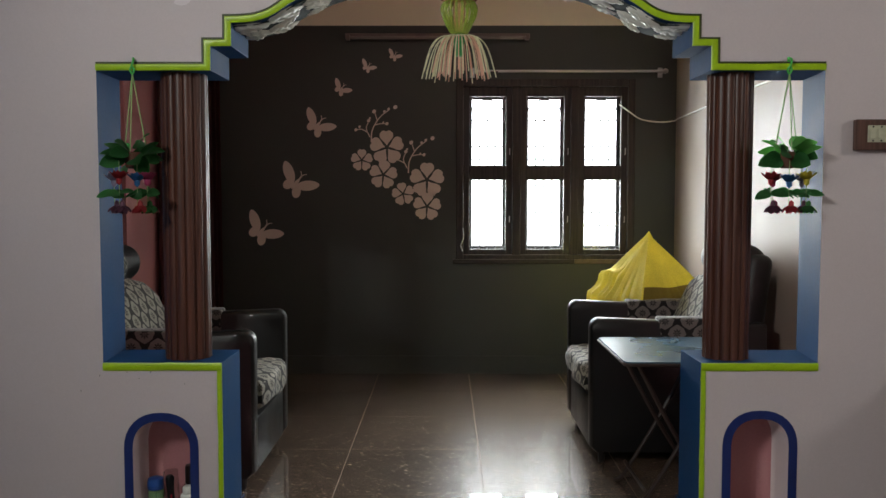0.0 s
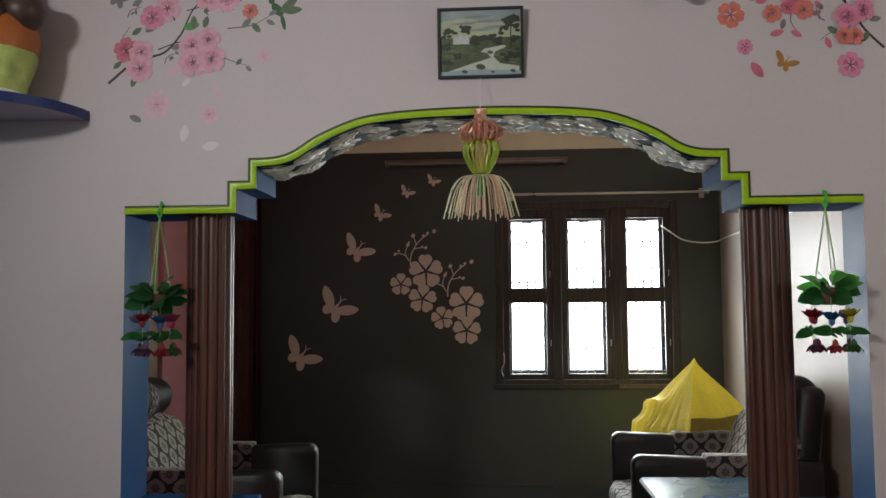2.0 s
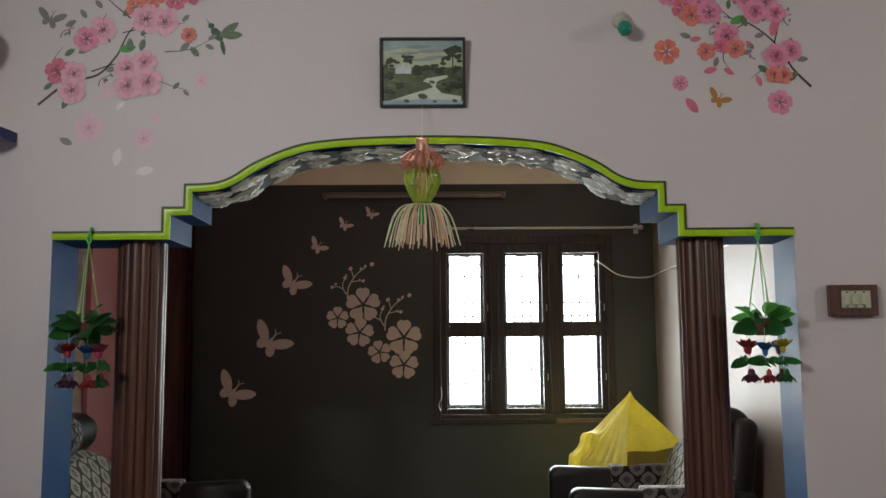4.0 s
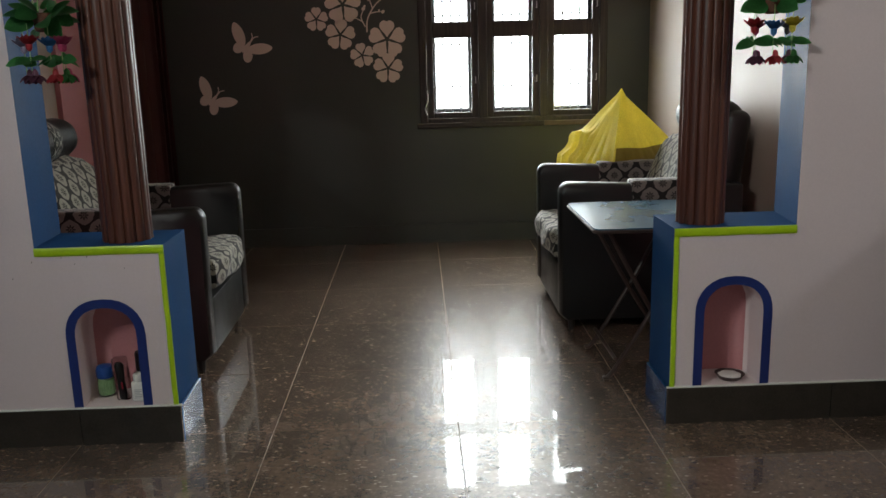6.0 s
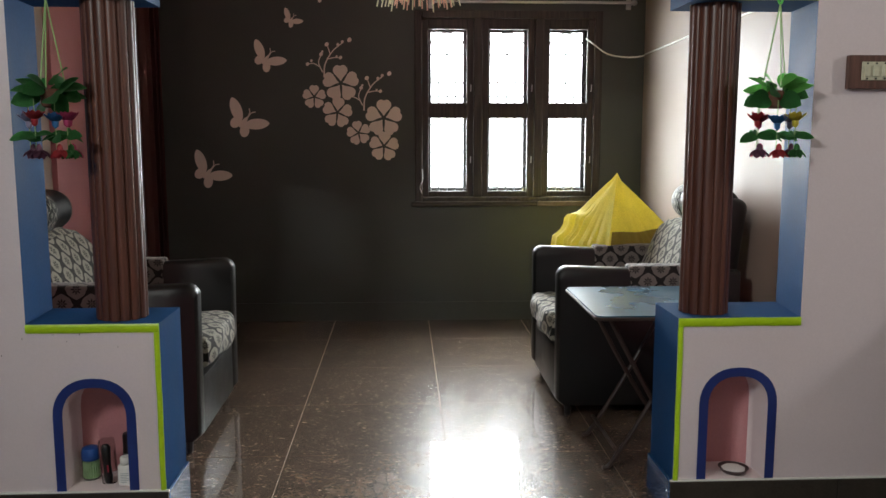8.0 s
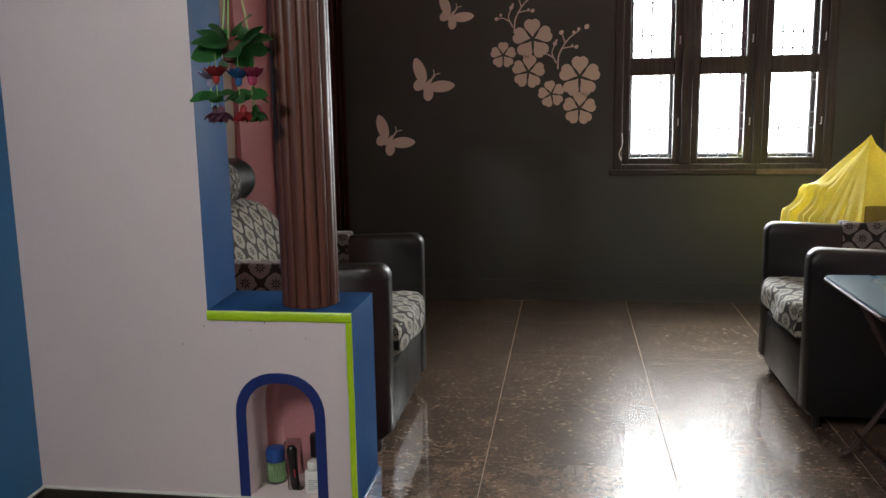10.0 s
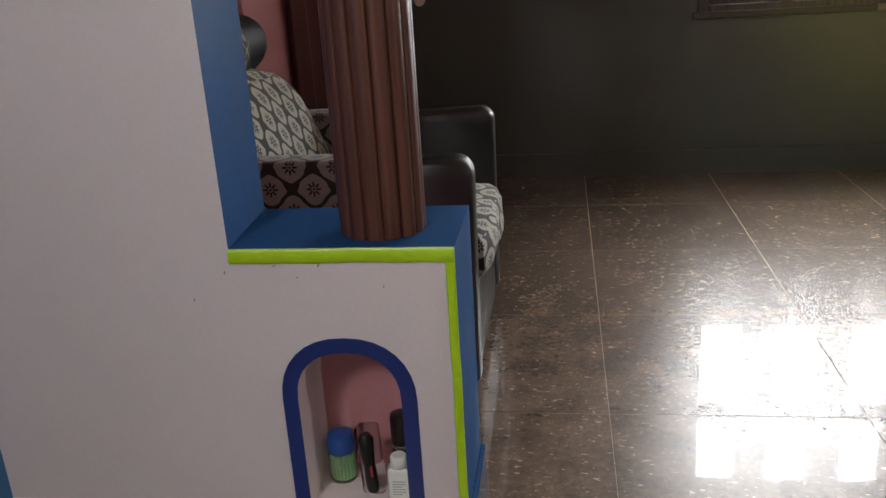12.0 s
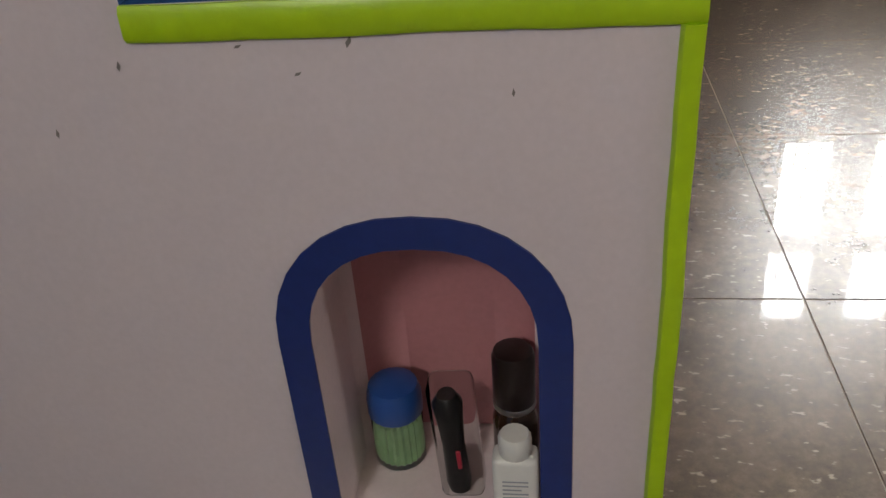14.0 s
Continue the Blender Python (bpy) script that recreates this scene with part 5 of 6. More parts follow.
for x in (0.832, 0.884):
    bm = bm_new()
    lathe(bm, [(0.005, 0), (0.005, 0.006)], (x, P0 - 0.009, 2.864), 8, rot=Matrix.Rotation(radians(90), 3, "X"))
    part("screw", bm, BLACKP, lh)

# ---- switchboard ----
sb = thing("switchboard", (1.727, P0, 1.66), "brown wooden switchboard with a cream switch plate", "switchboard")
bm = bm_new()
box(bm, 1.632, 1.822, P0 - 0.03, P0, 1.662, 1.784, 0.004, 2)
part("board", bm, wood_paint("switchboard_wood", (0.06, 0.025, 0.018), (0.13, 0.06, 0.045), 0.4), sb)
bm = bm_new()
box(bm, 1.677, 1.790, P0 - 0.034, P0 - 0.029, 1.693, 1.760, 0.002, 1)
part("plate", bm, mat("aged_cream_plastic", (0.5, 0.49, 0.36), 0.4, vary=0.15), sb, "aged cream plastic plate")
for k in range(3):
    bm = bm_new()
    box(bm, 1.686 + 0.033 * k, 1.708 + 0.033 * k, P0 - 0.040, P0 - 0.033, 1.706, 1.748, 0.002, 1)
    part("switch", bm, bpy.data.materials["aged_cream_plastic"], sb)
    for z in (1.699, 1.754):
        bm = bm_new()
        lathe(bm, [(0.0035, 0), (0.0035, 0.003)], (1.697 + 0.033 * k, P0 - 0.034, z), 8, rot=Matrix.Rotation(radians(90), 3, "X"))
        part("screw", bm, BLACKP, sb)

# ---- flower branch decals over the opening ----
DC = {k: mat("decal_" + k, c, 0.55, vary=v, grain=40, blotch=28, bump=0.0) for k, c, v in (
    ("pink", (0.72, 0.37, 0.47), 0.16), ("rose", (0.60, 0.15, 0.23), 0.2), ("deep", (0.68, 0.24, 0.37), 0.18), ("coral", (0.66, 0.19, 0.15), 0.2), ("heart", (0.28, 0.05, 0.12), 0.1), ("pale", (0.70, 0.47, 0.56), 0.08),
    ("blush_pink", (0.66, 0.24, 0.36), 0.15), ("blush_rose", (0.52, 0.08, 0.15), 0.15), ("blush_deep", (0.58, 0.12, 0.24), 0.15), ("blush_coral", (0.60, 0.14, 0.10), 0.2), ("blush_pale", (0.70, 0.40, 0.54), 0.08),
    ("bark", (0.05, 0.035, 0.035), 0.2), ("leaf", (0.11, 0.16, 0.09), 0.3), ("grey", (0.20, 0.19, 0.19), 0.2), ("bright", (0.09, 0.30, 0.06), 0.2), ("bird", (0.04, 0.10, 0.05), 0.3), ("orange", (0.40, 0.19, 0.05), 0.2), ("white", (0.74, 0.67, 0.70), 0.04))}
WY = P0 - 0.0006


def blossom(parent, x, z, r, turn, tint, lift=0.0, heart="heart"):
    bm = bm_new()
    petal_flower(bm, x, z, r, turn, WY - lift, 0, gap=0.0, hole=0.03)
    fl = part("blossom", bm, DC[tint], parent)
    bm = bm_new()
    petal_flower(bm, x, z, r * 0.56, turn, WY - lift - 0.00008, 0, gap=0.16, hole=0.03)
    part("blush", bm, DC["blush_" + tint], fl)
    bm = bm_new()
    for k in range(5):
        blob(bm, x + 0.12 * r * math.cos(turn + k * 1.257), z + 0.12 * r * math.sin(turn + k * 1.257), 0.12 * r, 0.05 * r, turn + k * 1.257, WY - lift - 0.00015 - 0.00002 * k, 8)
    part("centre", bm, DC[heart], fl)


def decal_leaf(parent, x, z, a, turn, tint, lift=0.0004):
    bm = bm_new()
    blob(bm, x, z, a, a * 0.5, turn, WY - lift, 14, 0, 0.5)
    part("leaf", bm, DC[tint], parent)


def spray(name, at, label, branches, blossoms, leaves):
    sp = thing(name, at, label, "wall decal")
    for ctrl, w in branches:
        bm = bm_new()
        ribbon(bm, ctrl, w * 0.75, WY, taper=0.4)
        part("branch", bm, DC["bark"], sp)
    for k, (x, z, r, turn, tint) in enumerate(blossoms):
        blossom(sp, x, z, r, turn, tint, 0.0004 + 0.00026 * k)
    for k, (x, z, a, turn, tint) in enumerate(leaves):
        decal_leaf(sp, x, z, a, turn, tint, 0.00012 + 0.000006 * k)
    return sp


left = spray("blossom_decal", (-1.2, P0, 2.7), "pink and coral blossom branch sticker on the lilac wall",
             (([(-1.477, 2.524), (-1.364, 2.613), (-1.245, 2.646), (-1.175, 2.72), (-1.153, 2.764), (-1.119, 2.83), (-1.05, 2.89)], 0.015), ([(-1.27, 2.66), (-1.18, 2.69), (-1.08, 2.70)], 0.008), ([(-1.20, 2.78), (-1.23, 2.86), (-1.22, 2.90)], 0.008),
              ([(-1.15, 2.82), (-1.02, 2.85), (-0.90, 2.86)], 0.006), ([(-0.98, 2.74), (-0.88, 2.75), (-0.80, 2.79)], 0.006), ([(-1.02, 2.63), (-0.95, 2.60), (-0.88, 2.58)], 0.005), ([(-1.38, 2.61), (-1.42, 2.70), (-1.39, 2.76)], 0.006),
              ([(-1.12, 2.88), (-1.22, 2.97), (-1.25, 3.05)], 0.007), ([(-1.05, 2.94), (-0.93, 3.0), (-0.85, 3.0)], 0.007)),
             ((-1.038, 2.973, 0.058, 1.1, "coral"), (-1.100, 2.928, 0.044, 1.1, "coral"), (-0.939, 2.960, 0.048, 0.1, "rose"), (-1.055, 2.878, 0.065, 0.1, "pink"), (-0.983, 2.866, 0.060, 1.0, "pink"), (-1.232, 2.832, 0.060, 0.9, "pink"), (-1.294, 2.795, 0.054, 0.8, "deep"), (-1.402, 2.662, 0.055, 0.4, "rose"), (-1.339, 2.651, 0.053, 0.7, "pink"), (-1.344, 2.583, 0.060, 0.7, "pink"), (-1.126, 2.672, 0.057, 0.7, "pink"), (-1.058, 2.696, 0.053, 0.2, "pink"), (-1.122, 2.602, 0.062, 0.5, "pink"), (-1.044, 2.616, 0.062, 0.5, "pink"), (-0.884, 2.809, 0.033, 0.9, "coral"), (-0.956, 3.066, 0.053, 1.2, "coral"), (-0.870, 2.955, 0.022, 1.1, "rose")),
             ((-1.13, 2.755, 0.035, 0.2, "bright"), (-1.30, 2.75, 0.028, 0.5, "grey"), (-1.19, 2.67, 0.025, 0.3, "grey"), (-1.37, 2.53, 0.025, 1.2, "leaf"), (-1.44, 2.60, 0.022, 0.7, "leaf"), (-1.36, 2.74, 0.024, 0.6, "leaf"), (-1.36, 2.86, 0.024, 0.5, "grey"), (-1.31, 2.90, 0.022, 2.2, "grey"),
              (-1.13, 2.91, 0.03, 0.7, "leaf"), (-1.06, 2.83, 0.028, 0.9, "leaf"), (-0.99, 2.83, 0.025, 1.2, "grey"), (-0.90, 2.88, 0.02, 0.8, "grey"), (-0.90, 2.76, 0.026, 0.8, "grey"), (-0.86, 2.74, 0.026, 2.3, "leaf"), (-0.79, 2.80, 0.02, 0.5, "grey"), (-0.80, 2.76, 0.02, 2.6, "grey"),
              (-1.12, 2.77, 0.028, 1.6, "leaf"), (-1.07, 2.77, 0.026, 1.3, "leaf"), (-0.93, 2.60, 0.018, 0.8, "leaf"), (-0.89, 2.57, 0.016, 2.4, "grey"), (-1.28, 3.02, 0.024, 1.2, "rose"), (-1.22, 3.0, 0.022, 0.4, "grey"), (-1.25, 2.94, 0.022, 2.3, "grey"), (-0.85, 3.02, 0.02, 0.8, "rose"), (-0.84, 2.97, 0.02, 2.1, "rose")))
right = spray("blossom_decal", (1.35, P0, 2.8), "pink and coral blossom branch sticker on the lilac wall",
              (([(1.62, 2.585), (1.55, 2.66), (1.48, 2.77), (1.38, 2.85), (1.28, 2.88)], 0.014), ([(1.48, 2.77), (1.50, 2.86), (1.47, 2.93)], 0.008), ([(1.36, 2.85), (1.30, 2.81), (1.26, 2.77)], 0.007), ([(1.31, 2.87), (1.25, 2.93), (1.23, 3.0)], 0.006),
               ([(1.28, 2.76), (1.27, 2.70), (1.30, 2.65)], 0.006), ([(1.50, 2.66), (1.42, 2.65), (1.38, 2.62)], 0.005)),
              ((1.040, 2.733, 0.055, 1.1, "coral"), (1.091, 2.603, 0.033, 1.1, "deep"), (1.490, 2.521, 0.053, 0.1, "deep"), (1.056, 2.966, 0.045, 0.1, "deep"), (1.113, 2.913, 0.048, 1.0, "rose"), (1.181, 2.962, 0.054, 0.9, "deep"), (1.148, 2.886, 0.050, 0.8, "coral"), (1.220, 2.897, 0.054, 0.4, "deep"), (1.200, 2.733, 0.038, 0.7, "coral"), (1.287, 2.800, 0.056, 0.7, "deep"), (1.320, 2.745, 0.042, 0.7, "coral"), (1.261, 2.756, 0.030, 0.2, "rose"), (1.372, 2.955, 0.050, 0.5, "deep"), (1.449, 2.940, 0.050, 0.5, "deep"), (1.407, 2.900, 0.052, 0.9, "deep"), (1.489, 2.893, 0.045, 1.2, "deep"), (1.452, 2.990, 0.036, 1.1, "coral"), (1.543, 2.735, 0.048, 0.7, "deep"), (1.483, 2.712, 0.053, 0.5, "deep"), (1.470, 2.635, 0.036, 0.3, "coral"), (1.510, 2.632, 0.036, 0.0, "coral"), (1.088, 2.990, 0.032, 0.0, "coral")),
              ((1.335, 2.865, 0.035, 0.4, "bright"), (1.22, 2.87, 0.03, 0.3, "leaf"), (1.36, 2.86, 0.026, 2.0, "leaf"), (1.30, 2.78, 0.028, 0.4, "leaf"), (1.48, 2.83, 0.036, 1.3, "rose"), (1.42, 2.80, 0.022, 0.3, "grey"), (1.38, 2.76, 0.024, 2.3, "rose"), (1.37, 2.73, 0.02, 0.4, "grey"),
               (1.59, 2.70, 0.024, 0.1, "grey"), (1.545, 2.77, 0.022, 1.4, "grey"), (1.43, 2.66, 0.026, 2.6, "leaf"), (1.55, 2.63, 0.026, 0.9, "leaf"), (1.41, 2.61, 0.024, 1.9, "rose"), (1.12, 2.80, 0.024, 2.8, "grey"), (1.16, 2.785, 0.024, 0.2, "rose"), (1.24, 2.69, 0.022, 1.3, "grey"), (1.29, 2.65, 0.024, 2.6, "rose"),
               (1.25, 2.96, 0.022, 0.3, "grey"), (1.21, 3.0, 0.022, 0.6, "grey"), (1.30, 2.93, 0.02, 1.5, "leaf"), (1.215, 2.655, 0.028, 0.25, "rose"), (1.135, 2.51, 0.038, 2.2, "rose")))
rnd = random.Random(21)
for sp, spots in ((left, ((-1.40, 2.80), (-1.16, 2.96), (-0.97, 2.81), (-1.24, 2.60), (-0.92, 2.95), (-1.06, 2.80))), (right, ((1.40, 2.70), (1.30, 2.92), (1.54, 2.84), (1.22, 2.80), (1.42, 2.86), (1.14, 2.98)))):
    for x, z in spots:
        a = rnd.uniform(0.3, 2.4)
        tip = (x + 0.07 * math.cos(a), z + 0.07 * math.sin(a))
        bm = bm_new()
        ribbon(bm, [(x, z), (x + 0.03 * math.cos(a + 0.5), z + 0.03 * math.sin(a + 0.5)), tip], 0.004, WY, taper=0.5)
        part("twig", bm, DC["bark"], sp)
        for k in range(4):
            t = 0.3 + 0.22 * k
            decal_leaf(sp, x + (tip[0] - x) * t + rnd.uniform(-0.012, 0.012), z + (tip[1] - z) * t + rnd.uniform(-0.012, 0.012), rnd.uniform(0.008, 0.013), rnd.uniform(0, 3.1), ("grey", "rose", "leaf", "grey")[k], 0.00030 + 0.00002 * k)
petals = thing("petal_decal", (-1.1, P0, 2.35), "pale pink falling petals sticker below the blossom branch", "wall decal")
for x, z, r, turn in ((-1.272, 2.43, 0.062, 0.3), (-1.052, 2.385, 0.044, 0.5), (-0.83, 2.62, 0.032, 0.3)):
    blossom(petals, x, z, r, turn, "pale", 0.001, "deep")
for x, z, a, turn, tint in ((-1.155, 2.31, 0.036, 1.4, "white"), (-1.045, 2.255, 0.036, 0.2, "white"), (-1.36, 2.375, 0.028, 2.7, "grey"), (-1.01, 2.47, 0.03, 2.4, "pale"), (-1.15, 2.52, 0.022, 0.7, "white"), (-1.20, 2.575, 0.042, 0.5, "pale")):
    decal_leaf(petals, x, z, a, turn, tint)
bird = thing("bird_decal", (-0.75, P0, 2.82), "dark green hummingbird sticker on the lilac wall", "wall decal")
bm = bm_new()
blob(bm, -0.772, 2.812, 0.034, 0.018, -0.9, WY, 14)
blob(bm, -0.796, 2.848, 0.013, 0.012, 0, WY - 0.0003, 12)
blob(bm, -0.748, 2.760, 0.036, 0.009, -1.35, WY - 0.0006, 12, 0, 0.3)
part("body", bm, DC["bird"], bird)
for k, (x, z, a, turn) in enumerate(((-0.724, 2.832, 0.048, 0.65), (-0.712, 2.808, 0.044, 0.05))):
    bm = bm_new()
    blob(bm, x, z, a, 0.017, turn, WY - 0.0008 - 0.0004 * k, 14, 0, 0.6)
    part("wing", bm, DC["leaf"], bird)
bm = bm_new()
ribbon(bm, [(-0.802, 2.855), (-0.820, 2.880)], 0.004, WY - 0.0004, taper=0.3)
part("beak", bm, DC["bark"], bird)
for x, z, s, turn, tint, label in ((-1.44, 2.885, 0.11, 0.35, "grey", "grey butterfly sticker beside the blossom branch"), (1.245, 2.54, 0.092, 0.1, "orange", "orange butterfly sticker below the blossom branch")):
    bm = bm_new()
    butterfly_shape(bm, x, z, s, turn, WY)
    part("butterfly_sticker", bm, DC[tint], None, label, category="wall decal")

# ---- corner shelf and figurine ----
shelf = thing("corner_shelf", (XL, P0, 2.37), "quarter-round corner shelf with a navy edge", "shelf")
SH = 0.49
arc = [(XL + SH * math.cos(radians(-6 * i)), P0 + SH * math.sin(radians(-6 * i))) for i in range(16)]
bm = bm_new()
quad = [(XL, P0), *arc]
lo, hi = [bm.verts.new((x, y, 2.375)) for x, y in quad], [bm.verts.new((x, y, 2.405)) for x, y in quad]
bm.faces.new(lo)
bm.faces.new(hi)
for i in range(len(quad)):
    j = (i + 1) % len(quad)
    bm.faces.new((lo[i], lo[j], hi[j], hi[i]))
part("board", bm, mat("lavender_shelf_paint", (0.42, 0.36, 0.46), 0.5, vary=0.08), shelf)
bm = bm_new()
rows = []
for x, y in arc:
    n = Vector((x - XL, y - P0, 0)).normalized()
    rows.append([bm.verts.new((x + n.x * o, y + n.y * o, z)) for o, z in ((0.0, 2.371), (0.006, 2.371), (0.006, 2.409), (0.0, 2.409))])
for a, b in zip(rows, rows[1:]):
    for k in range(4):
        bm.faces.new((a[k], a[(k + 1) % 4], b[(k + 1) % 4], b[k]))
bm.faces.new(rows[0])
bm.faces.new(rows[-1])
part("edge", bm, NAVY, shelf, "navy painted shelf edge")
bm = bm_new()
fx, fy, fz = -1.83, 3.25, 2.405
lathe(bm, [(0.125, 0.0), (0.13, 0.012), (0.115, 0.03)], (fx, fy, fz), 28, 0)
lathe(bm, [(0.115, 0.03), (0.12, 0.06), (0.14, 0.12), (0.158, 0.185)], (fx, fy, fz), 28, 1, 0.03, 9)
lathe(bm, [(0.158, 0.185), (0.165, 0.24), (0.155, 0.30), (0.11, 0.35)], (fx, fy, fz), 28, 2)
for dx, dy, dz, r in ((0.12, -0.02, 0.345, 0.085), (0.04, -0.11, 0.31, 0.065), (-0.09, -0.06, 0.35, 0.08), (0.04, 0.07, 0.36, 0.08), (0.05, -0.07, 0.40, 0.06), (0.0, -0.02, 0.49, 0.085)):
    lathe(bm, [(r * math.cos(t), r * math.sin(t)) for t in (-1.45, -1.0, -0.5, 0, 0.5, 1.0, 1.45)], (fx + dx, fy + dy, fz + dz), 16, 3)
part("figurine", bm, [WHITEP, mat("lime_white_glaze", (0.48, 0.55, 0.16), 0.35, vary=0.35, grain=14, blotch=20), mat("orange_glaze", (0.42, 0.12, 0.025), 0.4, vary=0.15), mat("dark_brown_glaze", (0.06, 0.035, 0.028), 0.4, vary=0.4, grain=24)], None,
     "painted plaster figurine in orange, lime and brown on the shelf", smooth=True, category="figurine")

# ---- things in the niches ----
NZ = NICHES[0][2]
jar = thing("toothpick_jar", (-1.236, P0 + 0.128, NZ), "clear plastic jar of green picks with a blue lid", "jar")
JX, JY = -1.236, P0 + 0.128
CLEAR = mat("clear_plastic", (0.85, 0.9, 0.85), 0.08, vary=0.02, bump=0, trans=0.92)
bm = bm_new()
lathe(bm, [(0.034, NZ), (0.037, NZ + 0.006), (0.037, NZ + 0.092), (0.033, NZ + 0.10)], (JX, JY, 0), 24)
part("body", bm, CLEAR, jar, smooth=True)
PICK = mat("pale_green_picks", (0.34, 0.62, 0.28), 0.6, vary=0.35, grain=30)
bm = bm_new()
lathe(bm, [(0.028, NZ + 0.006), (0.0305, NZ + 0.012), (0.0305, NZ + 0.085), (0.026, NZ + 0.092)], (JX, JY, 0), 40, wave=0.06, count=20)
part("picks", bm, PICK, jar, "bundle of pale green picks")
bm = bm_new()
lathe(bm, [(0.036, NZ + 0.098), (0.0385, NZ + 0.102), (0.0385, NZ + 0.135), (0.034, NZ + 0.155), (0.02, NZ + 0.162)], (JX, JY, 0), 40, wave=0.012, count=20)
part("lid", bm, mat("blue_plastic_lid", (0.015, 0.07, 0.28), 0.35, vary=0.08), jar, "ribbed blue plastic lid", smooth=True)
pk = thing("trimmer_pack", (-1.151, P0 + 0.075, NZ), "black trimmer standing in a clear blister pack", "trimmer")
lean2 = Matrix.Translation((-1.151, P0 + 0.075, NZ)) @ Matrix.Rotation(radians(-3), 4, "Y")
bm = bm_new()
lathe(bm, [(0.014, 0.002), (0.017, 0.02), (0.015, 0.09), (0.018, 0.14), (0.02, 0.165), (0.012, 0.178)], (0, 0, 0), 18)
bmesh.ops.transform(bm, matrix=lean2, verts=bm.verts)
part("trimmer", bm, BLACKP, pk, smooth=True)
bm = bm_new()
box(bm, 0.004, 0.010, -0.0185, -0.014, 0.055, 0.088, 0.001, 1)
bmesh.ops.transform(bm, matrix=lean2, verts=bm.verts)
part("button", bm, mat("red_plastic", (0.45, 0.02, 0.05), 0.35), pk, "small red button")
bm = bm_new()
box(bm, -0.024, 0.036, -0.024, 0.024, 0.0, 0.205, 0.012, 3)
bmesh.ops.transform(bm, matrix=lean2, verts=bm.verts)
bl = part("blister", bm, mat("thin_clear_blister", (0.72, 0.72, 0.70), 0.05, vary=0.01, bump=0, trans=1.0), pk, smooth=True)
bl.visible_shadow = False
bt = thing("dark_bottle", (-1.082, P0 + 0.125, NZ), "dark amber bottle with a black cap", "bottle")
bm = bm_new()
lathe(bm, [(0.028, 0), (0.031, 0.006), (0.031, 0.092), (0.024, 0.110), (0.014, 0.116), (0.014, 0.13)], (-1.082, P0 + 0.125, NZ), 24)
part("body", bm, mat("dark_amber_glass", (0.03, 0.014, 0.008), 0.08, vary=0.1, bump=0, coat=0.5), bt, smooth=True)
bm = bm_new()
lathe(bm, [(0.0275, 0.120), (0.029, 0.125), (0.029, 0.203), (0.026, 0.212), (0.02, 0.214)], (-1.082, P0 + 0.125, NZ), 24)
part("cap", bm, mat("brown_black_cap", (0.016, 0.009, 0.008), 0.3), bt, smooth=True)
bm = bm_new()
lathe(bm, [(0.0285, 0.113), (0.0295, 0.115), (0.0295, 0.121), (0.0285, 0.123)], (-1.082, P0 + 0.125, NZ), 24)
part("collar", bm, STEEL, bt, "gold-toned collar", smooth=True)
wb = thing("white_bottle", (-1.079, P0 + 0.055, NZ), "small white plastic bottle with a ribbed cap", "bottle")
BX, BY = -1.079, P0 + 0.055
bm = bm_new()
box(bm, BX - 0.030, BX + 0.030, BY - 0.019, BY + 0.019, NZ, NZ + 0.098, 0.009, 3)
part("body", bm, WHITEP, wb, smooth=True)
bm = bm_new()
lathe(bm, [(0.018, 0.096), (0.0215, 0.100), (0.0215, 0.128), (0.018, 0.134)], (BX, BY, NZ), 36, wave=0.02, count=18)
part("cap", bm, WHITEP, wb, smooth=True)
bm = bm_new()
for k in range(6):
    box(bm, BX - 0.017, BX + (0.017 if k % 3 else 0.008), BY - 0.0197, BY - 0.019, NZ + 0.018 + 0.008 * k, NZ + 0.0205 + 0.008 * k)
part("print", bm, mat("grey_print", (0.3, 0.32, 0.34), 0.6), wb, "faint grey printed lines")
for ob, tall in ((jar, 0.80), (pk, 0.87), (bt, 0.86), (wb, 0.85)):
    ob.scale = (0.92, 0.92, tall)
for m in (CLEAR, bl.data.materials[0]):
    m.node_tree.nodes["Principled BSDF"].inputs["IOR"].default_value = 1.07
tray = thing("powder_dish", (1.315, P0 + 0.08, NICHES[1][2]), "small dark dish with white powder", "dish")
bm = bm_new()
lathe(bm, [(0.04, 0), (0.045, 0.003), (0.058, 0.022), (0.060, 0.022), (0.055, 0.018), (0.04, 0.010), (0.01, 0.009)], (1.315, P0 + 0.08, NICHES[1][2]), 28)
part("dish", bm, mat("dark_brown_dish", (0.05, 0.03, 0.03), 0.4), tray, smooth=True)
bm = bm_new()
lathe(bm, [(0.046, 0.0165), (0.04, 0.020), (0.02, 0.022), (0.005, 0.0225)], (1.315, P0 + 0.08, NICHES[1][2]), 28, wave=0.04, count=7)
part("powder", bm, mat("white_powder", (0.7, 0.68, 0.66), 0.9, vary=0.1, grain=200), tray, smooth=True)

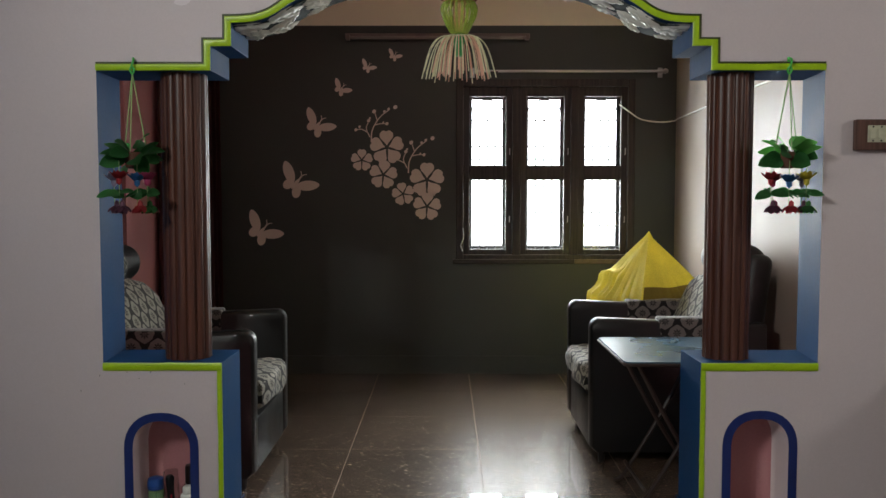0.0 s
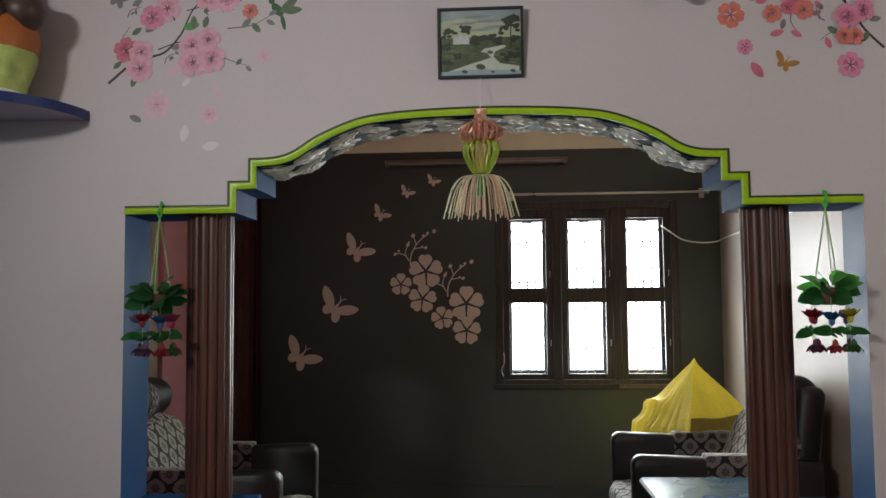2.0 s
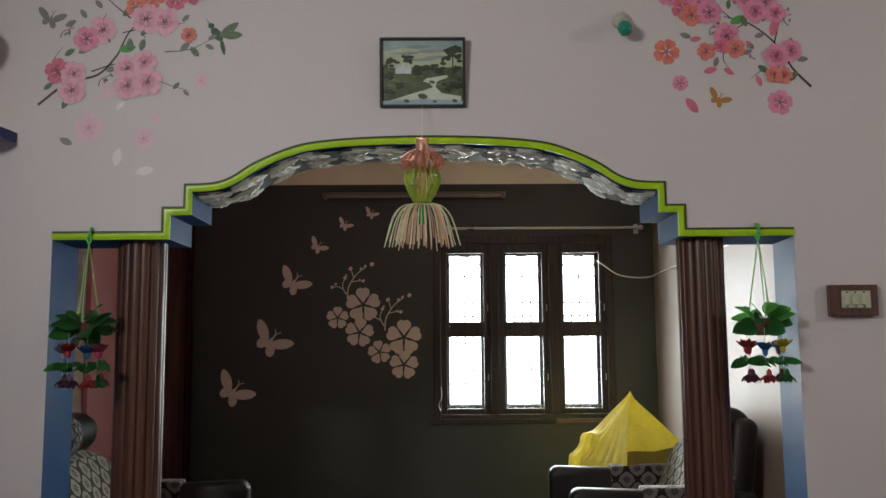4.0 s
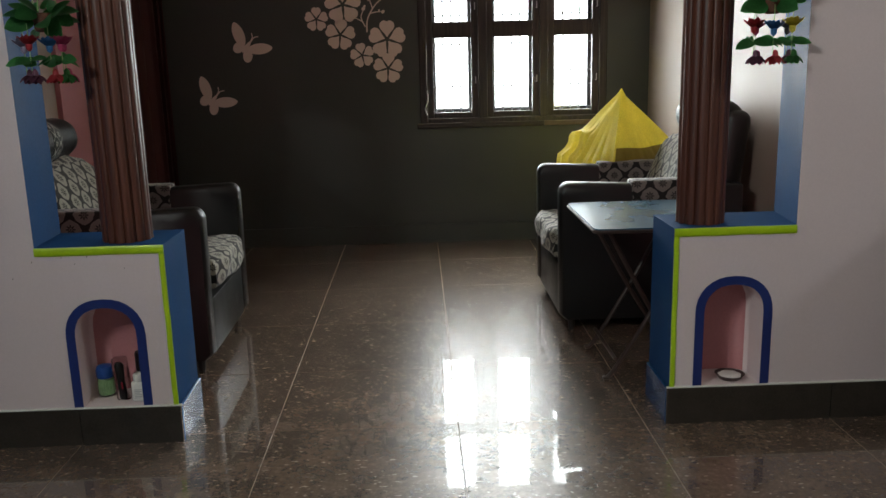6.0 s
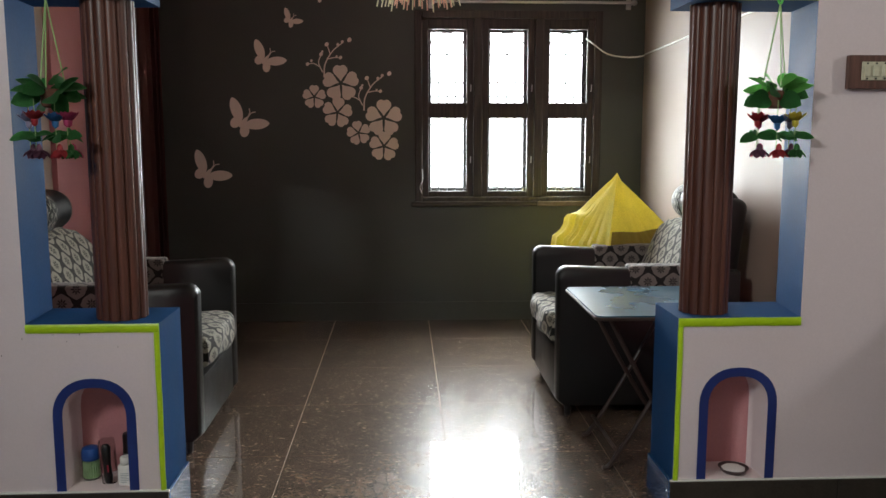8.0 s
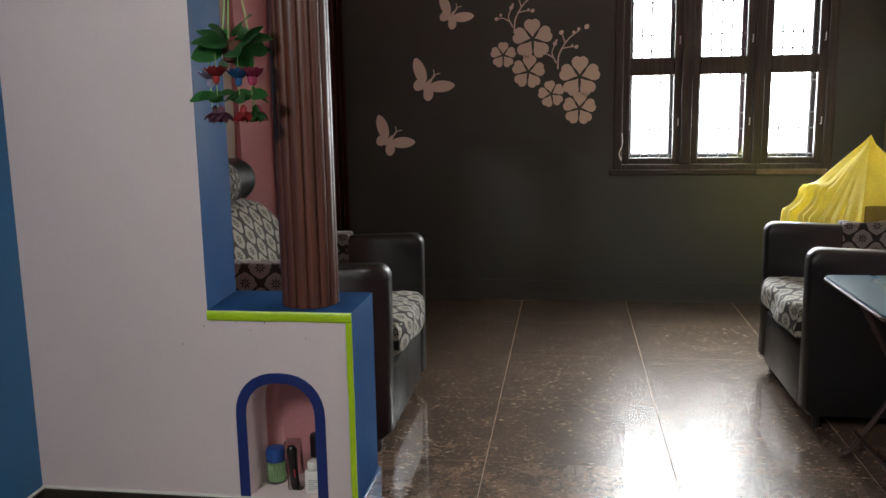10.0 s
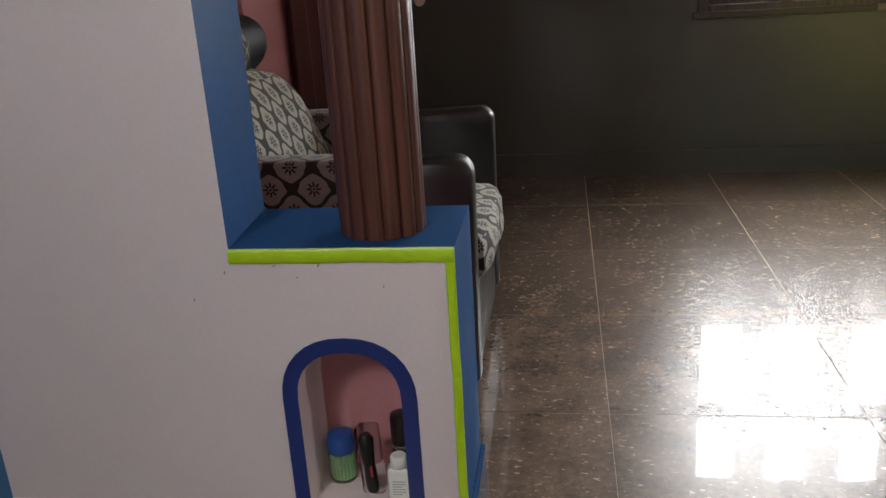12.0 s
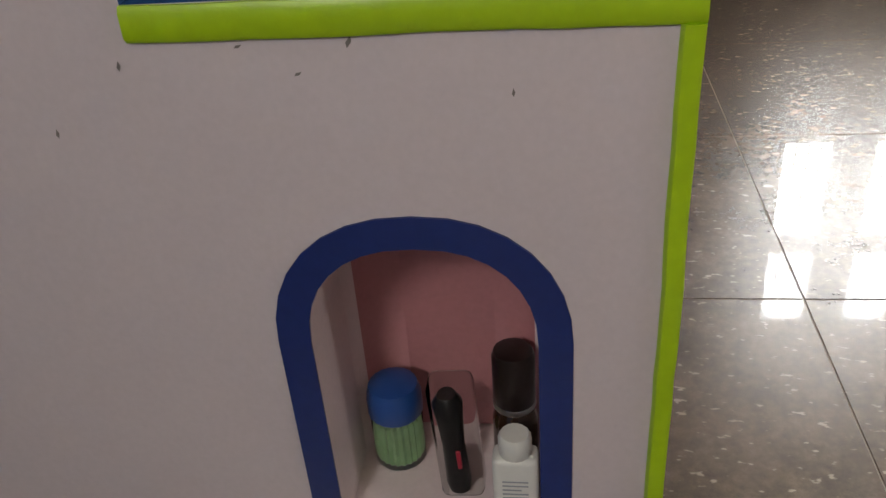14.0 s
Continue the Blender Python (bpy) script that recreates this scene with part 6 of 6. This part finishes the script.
# ---- assumed fixtures of the hall's unseen lamps ----
tb = thing("wall_tube_light", (XL, 0.3, 2.9), "lit fluorescent tube light, assumed out of view on the blue wall", "tube light")
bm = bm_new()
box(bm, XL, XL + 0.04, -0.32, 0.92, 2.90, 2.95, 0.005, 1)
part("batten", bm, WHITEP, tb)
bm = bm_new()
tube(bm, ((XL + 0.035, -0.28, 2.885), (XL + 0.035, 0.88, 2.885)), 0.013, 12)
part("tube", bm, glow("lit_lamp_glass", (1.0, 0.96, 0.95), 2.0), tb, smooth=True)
gl = thing("globe_lamp", (4.6, 1.7, 2.9), "lit white globe lamp, assumed out of view on the hall's far side wall", "wall lamp")
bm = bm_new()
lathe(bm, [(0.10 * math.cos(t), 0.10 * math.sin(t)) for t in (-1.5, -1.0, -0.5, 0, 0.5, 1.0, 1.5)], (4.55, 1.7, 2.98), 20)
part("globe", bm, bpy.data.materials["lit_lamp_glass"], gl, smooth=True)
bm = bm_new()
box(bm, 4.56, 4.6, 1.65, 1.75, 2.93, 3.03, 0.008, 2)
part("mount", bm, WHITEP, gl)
# unseen cabinet, added to throw the slanting shadow low on the partition
cab = thing("low_cabinet", (2.5, 3.2, 0), "unseen low cabinet added to cast the slanting shadow on the lilac wall", "cabinet")
bm = bm_new()
box(bm, 2.18, 2.88, 3.02, P0 - 0.016, 0.0, 0.97, 0.006, 2)
part("body", bm, DARKWOOD, cab)
bm = bm_new()
box(bm, 2.16, 2.90, 3.0, P0 - 0.016, 0.97, 1.0, 0.006, 2)
part("top", bm, DARKWOOD, cab)
for x in (2.20, 2.54):
    bm = bm_new()
    box(bm, x, x + 0.32, 3.0, 3.02, 0.08, 0.95, 0.005, 2)
    door = part("door", bm, DARKWOOD, cab)
    bm = bm_new()
    lathe(bm, [(0.006, 0), (0.014, 0.012), (0.012, 0.022)], (x + (0.28 if x < 2.4 else 0.04), 3.0, 0.55), 10, rot=Matrix.Rotation(radians(90), 3, "X"))
    part("knob", bm, STEEL, door)

# ---- floor tiles ----
bm = bm_new()
box(bm, XL - 0.12, 4.72, -2.6, FAR + 0.1, -0.12, -0.0013)
floor = part("floor", bm, GROUT, None, "polished brown granite floor tiles with thin pale joints", kind="structure", category="floor")
XJ = [XL, -1.309, -0.557, 0.195, 0.947, 1.699, 2.451, 3.203, 3.955, 4.6]
YJ = [-2.48, -1.74, -0.985, -0.233, 0.52, 1.272, 2.024, 2.776, 3.53, 4.19, 4.945, 5.697, 6.45, FAR]
tile_data = {}
for x0, x1 in zip(XJ, XJ[1:]):
    for y0, y1 in zip(YJ, YJ[1:]):
        w, d = round(x1 - x0 - 0.0024, 4), round(y1 - y0 - 0.0024, 4)
        if (w, d) not in tile_data:
            bm = bm_new()
            vs = box(bm, -w / 2, w / 2, -d / 2, d / 2, -0.012, 0.0)
            top = [e for e in bm.edges if all(v.co.z > -0.001 for v in e.verts)]
            bmesh.ops.bevel(bm, geom=top, offset=0.0012, segments=1, affect="EDGES")
            me = bpy.data.meshes.new("tile")
            bm.to_mesh(me)
            bm.free()
            me.materials.append(GRANITE)
            tile_data[(w, d)] = me
        ob = new("tile", tile_data[(w, d)])
        ob.location, ob.parent = ((x0 + x1) / 2, (y0 + y1) / 2, 0), floor
